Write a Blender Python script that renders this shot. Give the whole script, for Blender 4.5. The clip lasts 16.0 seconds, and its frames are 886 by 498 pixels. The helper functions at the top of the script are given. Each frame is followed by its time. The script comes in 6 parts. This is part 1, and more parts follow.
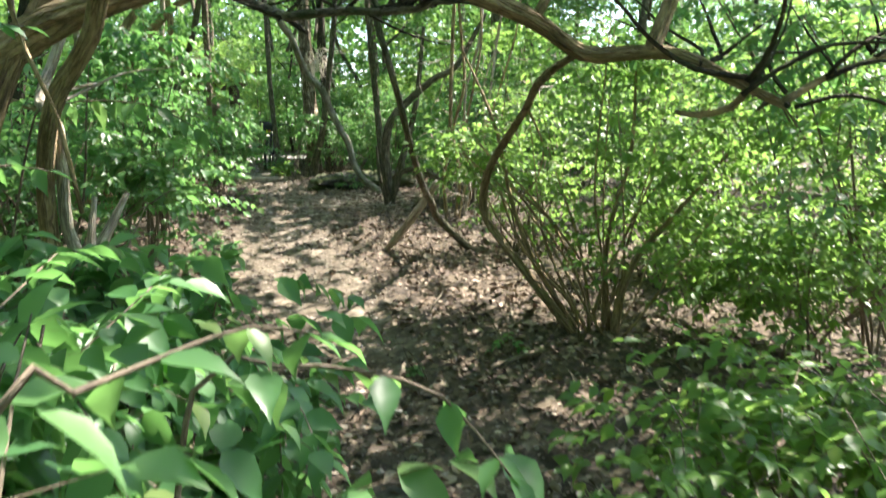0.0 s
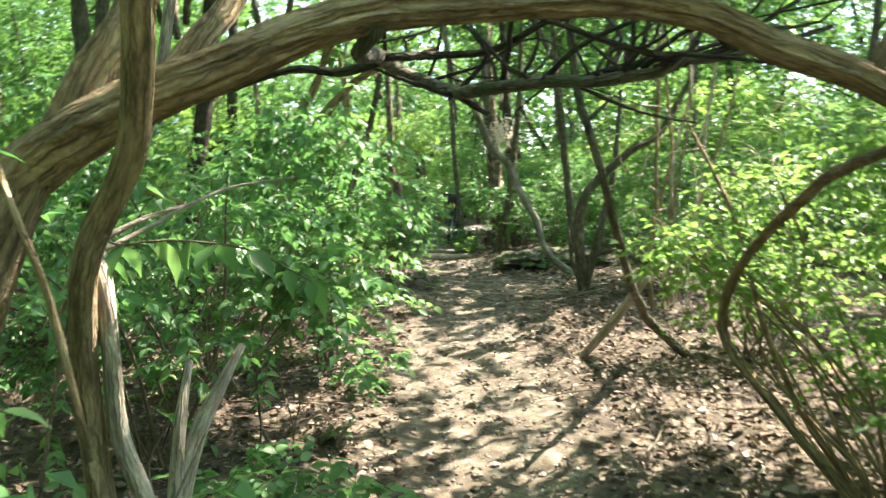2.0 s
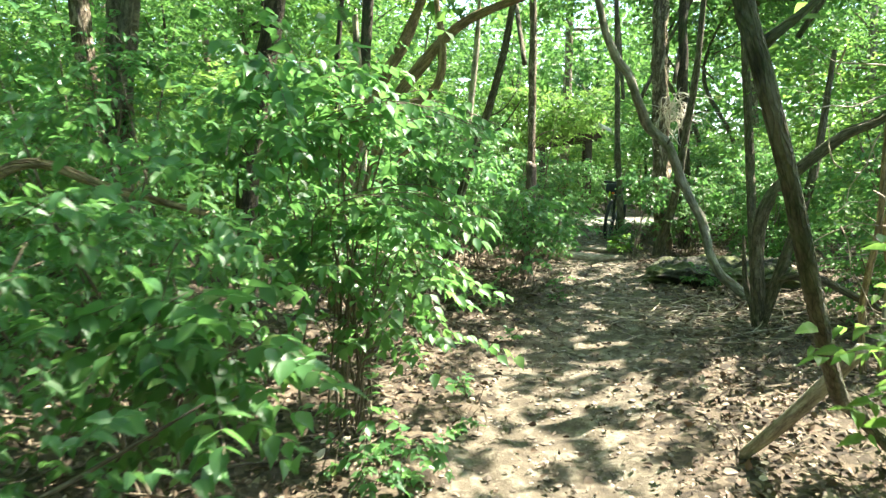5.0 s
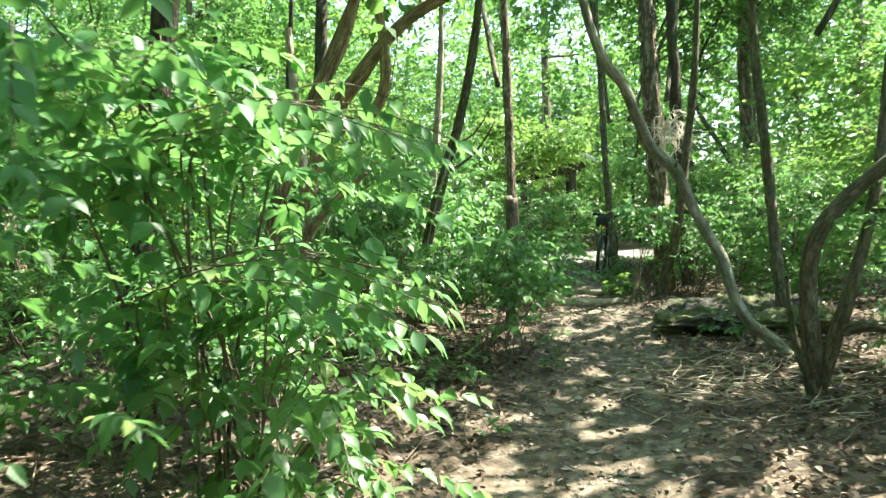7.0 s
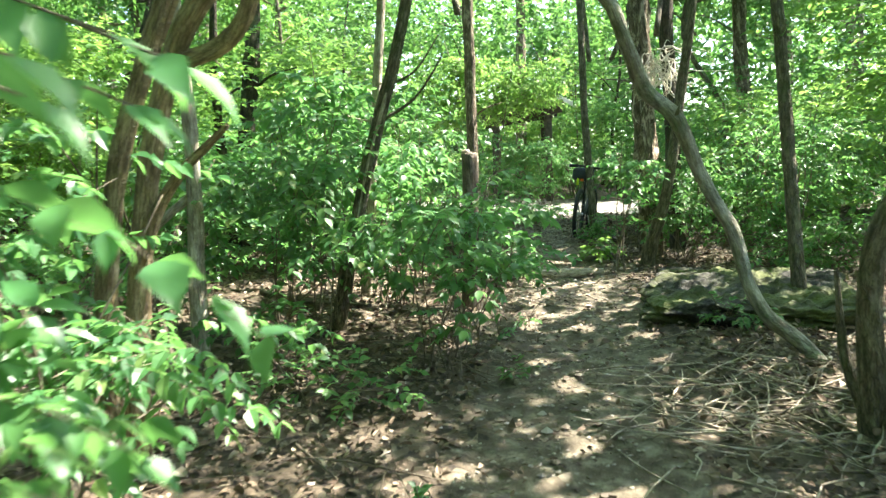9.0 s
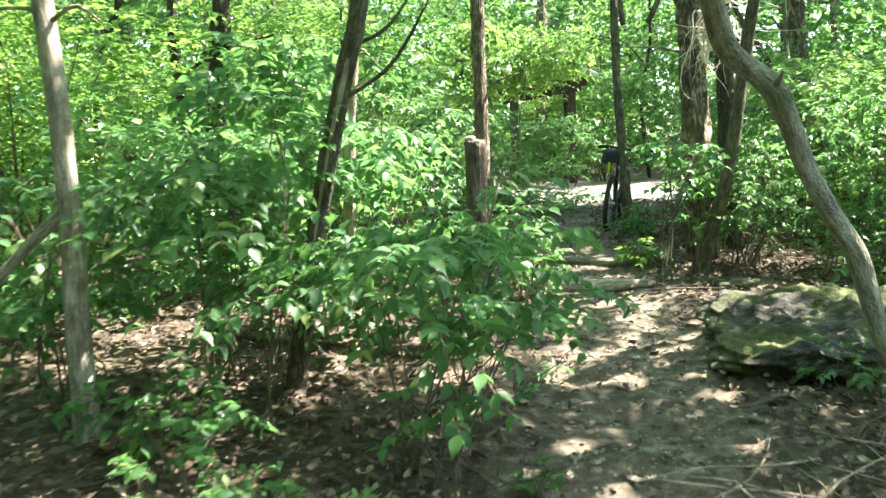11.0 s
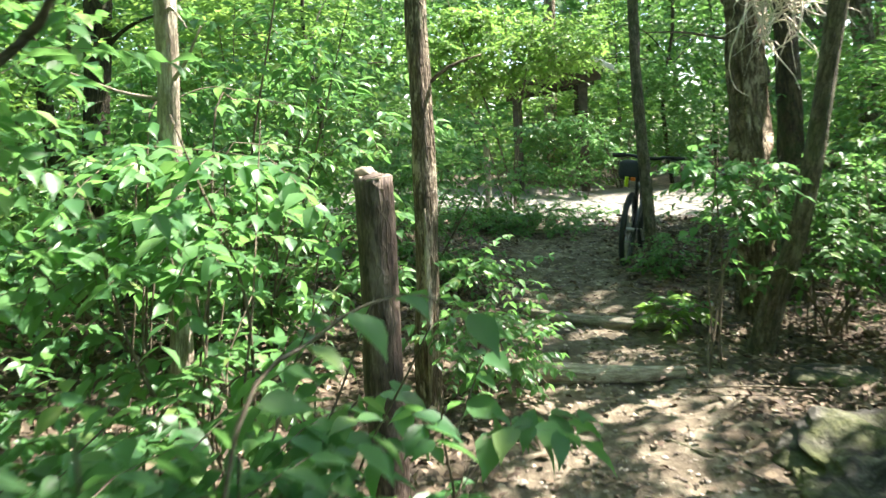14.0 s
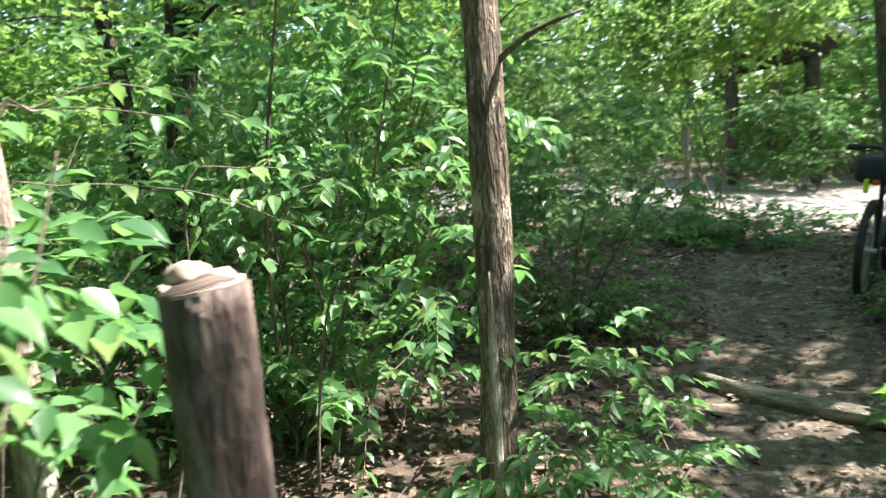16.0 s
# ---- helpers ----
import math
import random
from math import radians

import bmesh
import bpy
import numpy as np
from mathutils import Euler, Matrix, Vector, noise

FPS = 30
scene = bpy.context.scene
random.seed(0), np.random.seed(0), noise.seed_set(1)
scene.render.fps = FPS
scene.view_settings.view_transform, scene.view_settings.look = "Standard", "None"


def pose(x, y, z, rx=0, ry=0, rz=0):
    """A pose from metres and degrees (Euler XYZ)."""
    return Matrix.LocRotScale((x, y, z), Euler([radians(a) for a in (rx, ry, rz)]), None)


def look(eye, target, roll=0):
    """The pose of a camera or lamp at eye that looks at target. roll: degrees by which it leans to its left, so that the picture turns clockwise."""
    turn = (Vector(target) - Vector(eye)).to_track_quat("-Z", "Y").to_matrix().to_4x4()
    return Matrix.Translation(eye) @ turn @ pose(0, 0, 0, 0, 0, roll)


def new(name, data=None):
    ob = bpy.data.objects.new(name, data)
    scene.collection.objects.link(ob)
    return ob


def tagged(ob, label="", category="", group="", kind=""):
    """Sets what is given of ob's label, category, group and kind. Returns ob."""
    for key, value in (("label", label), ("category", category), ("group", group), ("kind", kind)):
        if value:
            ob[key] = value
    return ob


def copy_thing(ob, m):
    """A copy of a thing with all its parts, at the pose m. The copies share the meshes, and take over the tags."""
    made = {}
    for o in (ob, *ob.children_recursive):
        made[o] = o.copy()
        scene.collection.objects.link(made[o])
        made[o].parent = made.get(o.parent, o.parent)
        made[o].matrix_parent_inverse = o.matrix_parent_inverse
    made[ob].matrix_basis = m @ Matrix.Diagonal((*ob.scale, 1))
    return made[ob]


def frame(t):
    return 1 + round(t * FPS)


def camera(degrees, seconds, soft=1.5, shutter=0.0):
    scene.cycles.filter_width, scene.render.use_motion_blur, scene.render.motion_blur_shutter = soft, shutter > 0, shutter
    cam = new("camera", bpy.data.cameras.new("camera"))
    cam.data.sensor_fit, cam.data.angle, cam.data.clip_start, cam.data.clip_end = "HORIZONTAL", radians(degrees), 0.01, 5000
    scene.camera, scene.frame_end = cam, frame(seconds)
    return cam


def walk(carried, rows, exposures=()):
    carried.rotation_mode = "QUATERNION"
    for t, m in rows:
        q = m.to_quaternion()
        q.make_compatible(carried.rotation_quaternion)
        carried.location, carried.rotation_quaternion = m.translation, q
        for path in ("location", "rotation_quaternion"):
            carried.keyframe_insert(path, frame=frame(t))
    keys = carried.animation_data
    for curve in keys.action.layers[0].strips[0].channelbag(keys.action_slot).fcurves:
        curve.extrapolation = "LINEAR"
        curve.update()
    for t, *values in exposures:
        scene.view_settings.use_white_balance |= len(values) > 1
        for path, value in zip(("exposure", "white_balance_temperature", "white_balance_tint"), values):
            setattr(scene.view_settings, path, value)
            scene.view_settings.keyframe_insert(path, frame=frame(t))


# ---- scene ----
cam = camera(56.5, 16.0, soft=1.4, shutter=0.6)
PATH = [
    (0, (-0.015, 0.234, 1.372), (-0.021, 2.218, 1.119), -0.7),
    (0.5, (-0.055, 0.426, 1.377), (-0.109, 2.42, 1.229), -1.1),
    (1, (-0.068, 0.74, 1.418), (-0.428, 2.704, 1.31), -4.1),
    (1.5, (-0.145, 1.061, 1.514), (-0.555, 3.017, 1.42), -4.2),
    (2, (-0.172, 1.339, 1.561), (-0.619, 3.286, 1.468), -2.0),
    (2.5, (-0.055, 1.653, 1.58), (-0.765, 3.518, 1.444), -0.6),
    (3, (-0.067, 1.989, 1.622), (-0.854, 3.822, 1.477), 0.5),
    (3.2, (-0.065, 2.12, 1.643), (-0.881, 3.94, 1.493), 1.0),
    (5.3, (-0.229, 3.681, 1.67), (-1.088, 5.482, 1.537), 0.6),
    (5.5, (-0.229, 3.792, 1.705), (-1.096, 5.59, 1.574), 0.4),
    (6, (-0.358, 4.104, 1.702), (-1.208, 5.91, 1.579), -0.2),
    (6.5, (-0.557, 4.513, 1.72), (-1.358, 6.345, 1.681), -1.1),
    (7, (-0.705, 4.941, 1.712), (-1.523, 6.765, 1.668), -1.9),
    (7.5, (-0.814, 5.221, 1.738), (-1.659, 7.031, 1.642), -2.4),
    (8, (-0.955, 5.599, 1.764), (-1.748, 7.431, 1.647), -2.2),
    (8.5, (-0.997, 6.052, 1.787), (-1.765, 7.893, 1.642), -1.8),
    (8.7, (-1.021, 6.216, 1.814), (-1.786, 8.056, 1.651), -1.8),
    (10.8, (-1.542, 7.899, 1.932), (-2.349, 9.715, 1.705), -2.0),
    (11, (-1.579, 8.043, 1.957), (-2.391, 9.855, 1.719), -2.4),
    (11.4, (-1.615, 8.415, 2.001), (-2.399, 10.241, 1.774), -1.7),
    (11.5, (-1.628, 8.498, 2.05), (-2.418, 10.322, 1.826), -2.0),
    (12, (-1.742, 8.838, 2.077), (-2.558, 10.654, 1.883), -2.1),
    (12.5, (-1.828, 9.198, 2.056), (-2.559, 11.048, 1.85), -2.5),
    (13, (-1.877, 9.595, 2.05), (-2.627, 11.433, 1.81), -1.6),
    (13.5, (-2.007, 9.988, 2.061), (-2.794, 11.807, 1.792), -1.9),
    (14, (-2.085, 10.338, 2.078), (-2.935, 12.133, 1.836), -2.9),
    (14.5, (-2.141, 10.784, 2.084), (-3.097, 12.525, 1.848), -4.5),
    (15, (-2.294, 11.198, 2.111), (-3.391, 12.858, 1.901), -7.0),
    (15.5, (-2.351, 11.588, 2.129), (-3.535, 13.189, 1.935), -5.3),
    (16, (-2.405, 11.958, 2.17), (-3.691, 13.47, 1.917), -4.0),
]
walk(cam, [(t, look(eye, target, roll)) for t, eye, target, roll in PATH], [(0, 2.3, 6650, 16), (1.5, 2.55, 7000, 16), (3, 2.67, 6750, 8), (6, 2.63, 6850, 7), (8, 2.68, 6700, 7), (11, 3.0, 6650, 13), (12.5, 2.66, 6700, 12), (13.2, 2.74, 6650, 13), (14, 2.5, 6650, 14), (16, 2.3, 6400, 22)])

# ---- light ----
SUN_AZ, SUN_EL = 40.0, 56.0        # degrees from +x towards +y; height
world = bpy.data.worlds.new("world")
scene.world = world
world.use_nodes = True
wn = world.node_tree
sky = wn.nodes.new("ShaderNodeTexSky")
sky.sky_type = "NISHITA"
sky.sun_disc = False
sky.sun_elevation = radians(SUN_EL)
sky.sun_rotation = radians(90 - SUN_AZ)
wn.nodes["Background"].inputs["Strength"].default_value = 0.14
wn.links.new(sky.outputs["Color"], wn.nodes["Background"].inputs["Color"])
sun_data = bpy.data.lights.new("sun", "SUN")
sun_data.energy, sun_data.angle, sun_data.color = 4.8, radians(0.55), (1.0, 0.95, 0.86)
sun = new("sun", sun_data)
sun_dir = Vector((math.cos(radians(SUN_AZ)) * math.cos(radians(SUN_EL)), math.sin(radians(SUN_AZ)) * math.cos(radians(SUN_EL)), math.sin(radians(SUN_EL))))
sun.matrix_world = look(sun_dir * 60, (0, 0, 0))

# ---- materials ----
def material(name, rough=0.8):
    m = bpy.data.materials.new(name)
    m.use_nodes = True
    bsdf = m.node_tree.nodes["Principled BSDF"]
    bsdf.inputs["Roughness"].default_value = rough
    return m, m.node_tree, bsdf


def ramp(nt, stops, fac):
    r = nt.nodes.new("ShaderNodeValToRGB")
    els = r.color_ramp.elements
    while len(els) < len(stops):
        els.new(0.5)
    for e, (p, c) in zip(els, stops):
        e.position, e.color = p, (*c, 1)
    nt.links.new(fac, r.inputs["Fac"])
    return r.outputs["Color"]


def noise_tex(nt, vec, scale, detail=5, rough=0.6, stretch=None):
    if stretch:
        mp = nt.nodes.new("ShaderNodeMapping")
        mp.inputs["Scale"].default_value = stretch
        nt.links.new(vec, mp.inputs["Vector"])
        vec = mp.outputs["Vector"]
    n = nt.nodes.new("ShaderNodeTexNoise")
    n.inputs["Scale"].default_value = scale
    n.inputs["Detail"].default_value = detail
    n.inputs["Roughness"].default_value = rough
    nt.links.new(vec, n.inputs["Vector"])
    return n.outputs["Fac"]


def mix(nt, a, b, fac, kind="MIX"):
    m = nt.nodes.new("ShaderNodeMix")
    m.data_type, m.blend_type = "RGBA", kind
    for sock, v in ((m.inputs[0], fac), (m.inputs[6], a), (m.inputs[7], b)):
        if isinstance(v, (int, float)):
            sock.default_value = v
        elif isinstance(v, tuple):
            sock.default_value = (*v, 1)
        else:
            nt.links.new(v, sock)
    return m.outputs[2]


def bump(nt, bsdf, height, strength, dist):
    b = nt.nodes.new("ShaderNodeBump")
    b.inputs["Strength"].default_value, b.inputs["Distance"].default_value = strength, dist
    nt.links.new(height, b.inputs["Height"])
    nt.links.new(b.outputs["Normal"], bsdf.inputs["Normal"])


def leaf_material(name, dark, mid, light, through_col, share=0.42, rough=0.42):
    m, nt, bsdf = material(name, rough)
    bsdf.inputs["Specular IOR Level"].default_value = 0.5
    geo = nt.nodes.new("ShaderNodeNewGeometry")
    info = nt.nodes.new("ShaderNodeObjectInfo")
    tc = nt.nodes.new("ShaderNodeTexCoord")
    isl = geo.outputs["Random Per Island"]
    col = ramp(nt, [(0.0, dark), (0.45, mid), (0.9, light), (1.0, (light[0] * 1.7, light[1] * 1.1, light[2]))], isl)
    n = noise_tex(nt, tc.outputs["Object"], 1.1, 2)
    col = mix(nt, col, (0.55, 0.6, 0.5), ramp(nt, [(0.35, (0, 0, 0)), (0.7, (0.5, 0.5, 0.5))], n), "MULTIPLY")
    hue = nt.nodes.new("ShaderNodeHueSaturation")
    mr = nt.nodes.new("ShaderNodeMapRange")
    mr.inputs["To Min"].default_value, mr.inputs["To Max"].default_value = 0.485, 0.515
    nt.links.new(info.outputs["Random"], mr.inputs["Value"])
    nt.links.new(mr.outputs["Result"], hue.inputs["Hue"])
    nt.links.new(col, hue.inputs["Color"])
    nt.links.new(hue.outputs["Color"], bsdf.inputs["Base Color"])
    tr = nt.nodes.new("ShaderNodeBsdfTranslucent")
    nt.links.new(mix(nt, hue.outputs["Color"], through_col, 0.6), tr.inputs["Color"])
    ms = nt.nodes.new("ShaderNodeMixShader")
    ms.inputs["Fac"].default_value = share
    nt.links.new(bsdf.outputs["BSDF"], ms.inputs[1])
    nt.links.new(tr.outputs["BSDF"], ms.inputs[2])
    nt.links.new(ms.outputs["Shader"], nt.nodes["Material Output"].inputs["Surface"])
    return m


LEAF = leaf_material("shrub_leaf", (0.045, 0.13, 0.05), (0.08, 0.205, 0.07), (0.15, 0.31, 0.112), (0.23, 0.52, 0.12), 0.46, 0.4)
# sunlit copy of the shrub leaf: the sun's glow is in its yellower colours
LEAF_SUN = leaf_material("sunlit_leaf", (0.05, 0.13, 0.032), (0.08, 0.19, 0.04), (0.13, 0.265, 0.055), (0.37, 0.62, 0.13), 0.55)
LEAF_TREE = leaf_material("canopy_leaf", (0.044, 0.118, 0.034), (0.072, 0.168, 0.048), (0.12, 0.235, 0.065), (0.22, 0.47, 0.1), 0.48)


def bark_material(name, dark, mid, light, moss=0.0, scale=1.0, rough=0.9, relief=0.012, flake=0.25, plate=0.2, cracks=0.6):
    m, nt, bsdf = material(name, rough)
    uv = nt.nodes.new("ShaderNodeUVMap").outputs["UV"]
    tc = nt.nodes.new("ShaderNodeTexCoord").outputs["Object"]
    ridges = noise_tex(nt, uv, 48 * scale, 7, 0.7, (1, 0.16, 1))
    fine = noise_tex(nt, uv, 150 * scale, 5, 0.65, (1, 0.4, 1))
    big = noise_tex(nt, tc, 7.0, 5)
    col = ramp(nt, [(0.36, dark), (0.5, mid), (0.64, light)], ridges)
    col = mix(nt, col, ramp(nt, [(0.3, (0.6, 0.58, 0.55)), (0.7, (1.15, 1.12, 1.1))], fine), 0.8, "MULTIPLY")
    col = mix(nt, col, ramp(nt, [(0.35, (0.6, 0.58, 0.56)), (0.65, (1.15, 1.15, 1.12))], big), 0.9, "MULTIPLY")
    # broken plates: stretched cells whose edges wander
    wander = nt.nodes.new("ShaderNodeTexNoise")
    wander.inputs["Scale"].default_value = 22 * scale
    wander.inputs["Detail"].default_value = 4
    nt.links.new(uv, wander.inputs["Vector"])
    shift = nt.nodes.new("ShaderNodeVectorMath")
    shift.operation = "MULTIPLY_ADD"
    shift.inputs[1].default_value = (0.018 / scale, 0.05 / scale, 0)
    nt.links.new(wander.outputs["Color"], shift.inputs[0])
    nt.links.new(uv, shift.inputs[2])
    flat = nt.nodes.new("ShaderNodeMapping")
    flat.inputs["Scale"].default_value = (1, plate, 1)
    nt.links.new(shift.outputs["Vector"], flat.inputs["Vector"])
    cell = nt.nodes.new("ShaderNodeTexVoronoi")
    cell.feature = "DISTANCE_TO_EDGE"
    cell.inputs["Scale"].default_value = 75 * scale
    nt.links.new(flat.outputs["Vector"], cell.inputs["Vector"])
    crack = ramp(nt, [(0.0, (0, 0, 0)), (0.22, (1, 1, 1))], cell.outputs["Distance"])
    col = mix(nt, tuple(c * 0.45 for c in dark), col, ramp(nt, [(0.0, (1 - cracks,) * 3), (0.6, (1, 1, 1))], crack))
    peel = noise_tex(nt, uv, 16 * scale, 5, 0.7, (1, 0.28, 1))
    bare = ramp(nt, [(0.52, (0, 0, 0)), (0.6, (flake,) * 3)], peel)
    col = mix(nt, col, tuple(min(1, c * 1.35 + 0.02) for c in light), bare)
    if moss:
        patch = noise_tex(nt, tc, 4.5, 5)
        col = mix(nt, col, (0.05, 0.085, 0.025), ramp(nt, [(0.5, (0, 0, 0)), (0.66, (moss,) * 3)], patch))
    nt.links.new(col, bsdf.inputs["Base Color"])
    h = nt.nodes.new("ShaderNodeMath")
    h.operation = "MULTIPLY_ADD"
    h.inputs[1].default_value = 0.3
    nt.links.new(fine, h.inputs[0])
    nt.links.new(ridges, h.inputs[2])
    h2 = nt.nodes.new("ShaderNodeMath")
    h2.operation = "MULTIPLY_ADD"
    h2.inputs[1].default_value = -0.5
    nt.links.new(bare, h2.inputs[0])
    nt.links.new(h.outputs["Value"], h2.inputs[2])
    h3 = nt.nodes.new("ShaderNodeMath")
    h3.operation = "MULTIPLY_ADD"
    h3.inputs[1].default_value = 0.5
    nt.links.new(crack, h3.inputs[0])
    nt.links.new(h2.outputs["Value"], h3.inputs[2])
    bump(nt, bsdf, h3.outputs["Value"], 1.0, relief)
    return m


BARK = bark_material("grey_brown_bark", (0.055, 0.046, 0.03), (0.16, 0.137, 0.096), (0.3, 0.265, 0.195), 0.5)
BARK_TAN = bark_material("tan_stringy_bark", (0.16, 0.112, 0.058), (0.4, 0.292, 0.16), (0.59, 0.465, 0.28), 0.0, 0.8, 0.9, 0.02, 0.3, 0.1, 0.5)
BARK_DARK = bark_material("dark_bark", (0.02, 0.016, 0.01), (0.06, 0.048, 0.031), (0.14, 0.108, 0.068), 0.5, 1.0, 0.9, 0.015, 0.35)
BARK_PALE = bark_material("pale_grey_bark", (0.12, 0.108, 0.085), (0.25, 0.23, 0.18), (0.42, 0.395, 0.33), 0.45, 0.8, 0.85, 0.005, 0.3, 0.5, 0.12)
BARK_RED = bark_material("shaggy_red_brown_bark", (0.07, 0.052, 0.035), (0.22, 0.17, 0.118), (0.43, 0.36, 0.265), 0.2, 1.0, 0.9, 0.02, 0.8, 0.1, 0.6)
BARE_WOOD = bark_material("bare_reddish_wood", (0.035, 0.024, 0.018), (0.1, 0.07, 0.055), (0.2, 0.155, 0.125), 0.0, 0.7, 0.7, 0.004, 0.4, 0.3, 0.08)
DEADWOOD = bark_material("weathered_deadwood", (0.2, 0.16, 0.12), (0.47, 0.41, 0.325), (0.66, 0.605, 0.51), 0.0, 1.0, 0.8, 0.008, 0.25, 0.1, 0.4)
TWIG = bark_material("twig_bark", (0.07, 0.056, 0.038), (0.165, 0.135, 0.095), (0.28, 0.235, 0.17), 0.0, 2.0, 0.85, 0.002, 0.2, 0.3, 0.2)


def plain(name, col, rough=0.5, metal=0.0, vary=0.25, scale=30):
    m, nt, bsdf = material(name, rough)
    tc = nt.nodes.new("ShaderNodeTexCoord").outputs["Object"]
    n = noise_tex(nt, tc, scale, 4)
    lo, hi = tuple(c * (1 - vary) for c in col), tuple(min(1, c * (1 + vary)) for c in col)
    nt.links.new(ramp(nt, [(0.3, lo), (0.7, hi)], n), bsdf.inputs["Base Color"])
    bsdf.inputs["Metallic"].default_value = metal
    return m


def ground_material():
    m, nt, bsdf = material("forest_floor", 0.95)
    tc = nt.nodes.new("ShaderNodeTexCoord").outputs["Object"]
    wear = nt.nodes.new("ShaderNodeAttribute")
    wear.attribute_name = "wear"
    grav = nt.nodes.new("ShaderNodeAttribute")
    grav.attribute_name = "gravel"
    fine = noise_tex(nt, tc, 60, 6, 0.7)
    mid = noise_tex(nt, tc, 9, 5, 0.65)
    big = noise_tex(nt, tc, 1.3, 4)
    soil = ramp(nt, [(0.32, (0.066, 0.051, 0.034)), (0.5, (0.13, 0.107, 0.074)), (0.7, (0.31, 0.28, 0.215))], mid)
    soil = mix(nt, soil, ramp(nt, [(0.25, (0.6, 0.58, 0.55)), (0.75, (1.15, 1.14, 1.12))], fine), 0.85, "MULTIPLY")
    vor = nt.nodes.new("ShaderNodeTexVoronoi")
    vor.inputs["Scale"].default_value = 22
    nt.links.new(tc, vor.inputs["Vector"])
    litter = ramp(nt, [(0.1, (0.036, 0.027, 0.018)), (0.45, (0.084, 0.064, 0.042)), (0.75, (0.145, 0.114, 0.077)), (0.95, (0.235, 0.2, 0.145))], vor.outputs["Color"])
    litter = mix(nt, litter, ramp(nt, [(0.3, (0.5, 0.48, 0.45)), (0.7, (1.1, 1.08, 1.05))], mid), 0.8, "MULTIPLY")
    stone = ramp(nt, [(0.3, (0.2, 0.18, 0.155)), (0.7, (0.45, 0.43, 0.39))], fine)
    edge = nt.nodes.new("ShaderNodeMath")
    edge.operation = "MULTIPLY_ADD"
    edge.inputs[1].default_value, = (0.9,)
    nt.links.new(mid, edge.inputs[0])
    nt.links.new(wear.outputs["Fac"], edge.inputs[2])
    col = mix(nt, litter, soil, ramp(nt, [(0.75, (0, 0, 0)), (1.05, (1, 1, 1))], edge.outputs["Value"]))
    col = mix(nt, col, stone, grav.outputs["Fac"])
    col = mix(nt, col, ramp(nt, [(0.35, (0.75, 0.74, 0.72)), (0.65, (1.08, 1.07, 1.05))], big), 0.8, "MULTIPLY")
    nt.links.new(col, bsdf.inputs["Base Color"])
    rough_h = nt.nodes.new("ShaderNodeMath")
    rough_h.operation = "MULTIPLY_ADD"
    rough_h.inputs[1].default_value = 0.35
    nt.links.new(fine, rough_h.inputs[0])
    nt.links.new(mid, rough_h.inputs[2])
    bump(nt, bsdf, rough_h.outputs["Value"], 0.8, 0.03)
    return m


GROUND = ground_material()


def rock_material():
    m, nt, bsdf = material("mossy_rock", 0.92)
    tc = nt.nodes.new("ShaderNodeTexCoord").outputs["Object"]
    a = noise_tex(nt, tc, 5, 7, 0.65)
    b = noise_tex(nt, tc, 40, 5, 0.7)
    c = noise_tex(nt, tc, 2.2, 4)
    col = ramp(nt, [(0.38, (0.016, 0.015, 0.012)), (0.52, (0.055, 0.052, 0.043)), (0.68, (0.18, 0.17, 0.145))], a)
    col = mix(nt, col, ramp(nt, [(0.3, (0.55, 0.55, 0.5)), (0.7, (1.15, 1.15, 1.1))], b), 0.9, "MULTIPLY")
    moss = ramp(nt, [(0.3, (0.045, 0.06, 0.015)), (0.7, (0.12, 0.135, 0.035))], b)
    col = mix(nt, col, moss, ramp(nt, [(0.44, (0, 0, 0)), (0.6, (0.85, 0.85, 0.85))], c))
    nt.links.new(col, bsdf.inputs["Base Color"])
    bump(nt, bsdf, a, 1.0, 0.06)
    return m


ROCK = rock_material()
LITTER_A, nt_, b_ = material("dry_leaf", 0.75)
g_ = nt_.nodes.new("ShaderNodeNewGeometry")
nt_.links.new(ramp(nt_, [(0.0, (0.05, 0.03, 0.018)), (0.45, (0.12, 0.078, 0.048)), (0.8, (0.2, 0.145, 0.098)), (0.93, (0.3, 0.24, 0.17)), (1.0, (0.46, 0.39, 0.3))], g_.outputs["Random Per Island"]), b_.inputs["Base Color"])
ROCK_BIT, nt_, b_ = material("pebble", 0.9)
g_ = nt_.nodes.new("ShaderNodeNewGeometry")
nt_.links.new(ramp(nt_, [(0.0, (0.07, 0.055, 0.04)), (0.6, (0.18, 0.145, 0.11)), (1.0, (0.36, 0.32, 0.27))], g_.outputs["Random Per Island"]), b_.inputs["Base Color"])
RUBBER = plain("black_rubber", (0.02, 0.02, 0.021), 0.75)
FABRIC = plain("dark_grey_fabric", (0.035, 0.04, 0.05), 0.85, 0, 0.3, 120)
BLACK_METAL = plain("black_painted_metal", (0.015, 0.016, 0.018), 0.35)
CHROME = plain("worn_steel", (0.5, 0.5, 0.5), 0.35, 1.0, 0.1)
YELLOW = plain("neon_yellow_plastic", (0.6, 0.75, 0.03), 0.5, 0, 0.08)
ORANGE = plain("orange_reflector", (0.8, 0.16, 0.02), 0.3, 0, 0.08)
BROWN_WOOD = plain("stained_timber", (0.075, 0.058, 0.046), 0.8, 0, 0.4, 14)
ROOTLET = plain("bleached_rootlet", (0.62, 0.55, 0.45), 0.8, 0, 0.2, 20)
ROOFING = plain("pale_roof_sheet", (0.6, 0.6, 0.6), 0.6, 0, 0.15, 8)

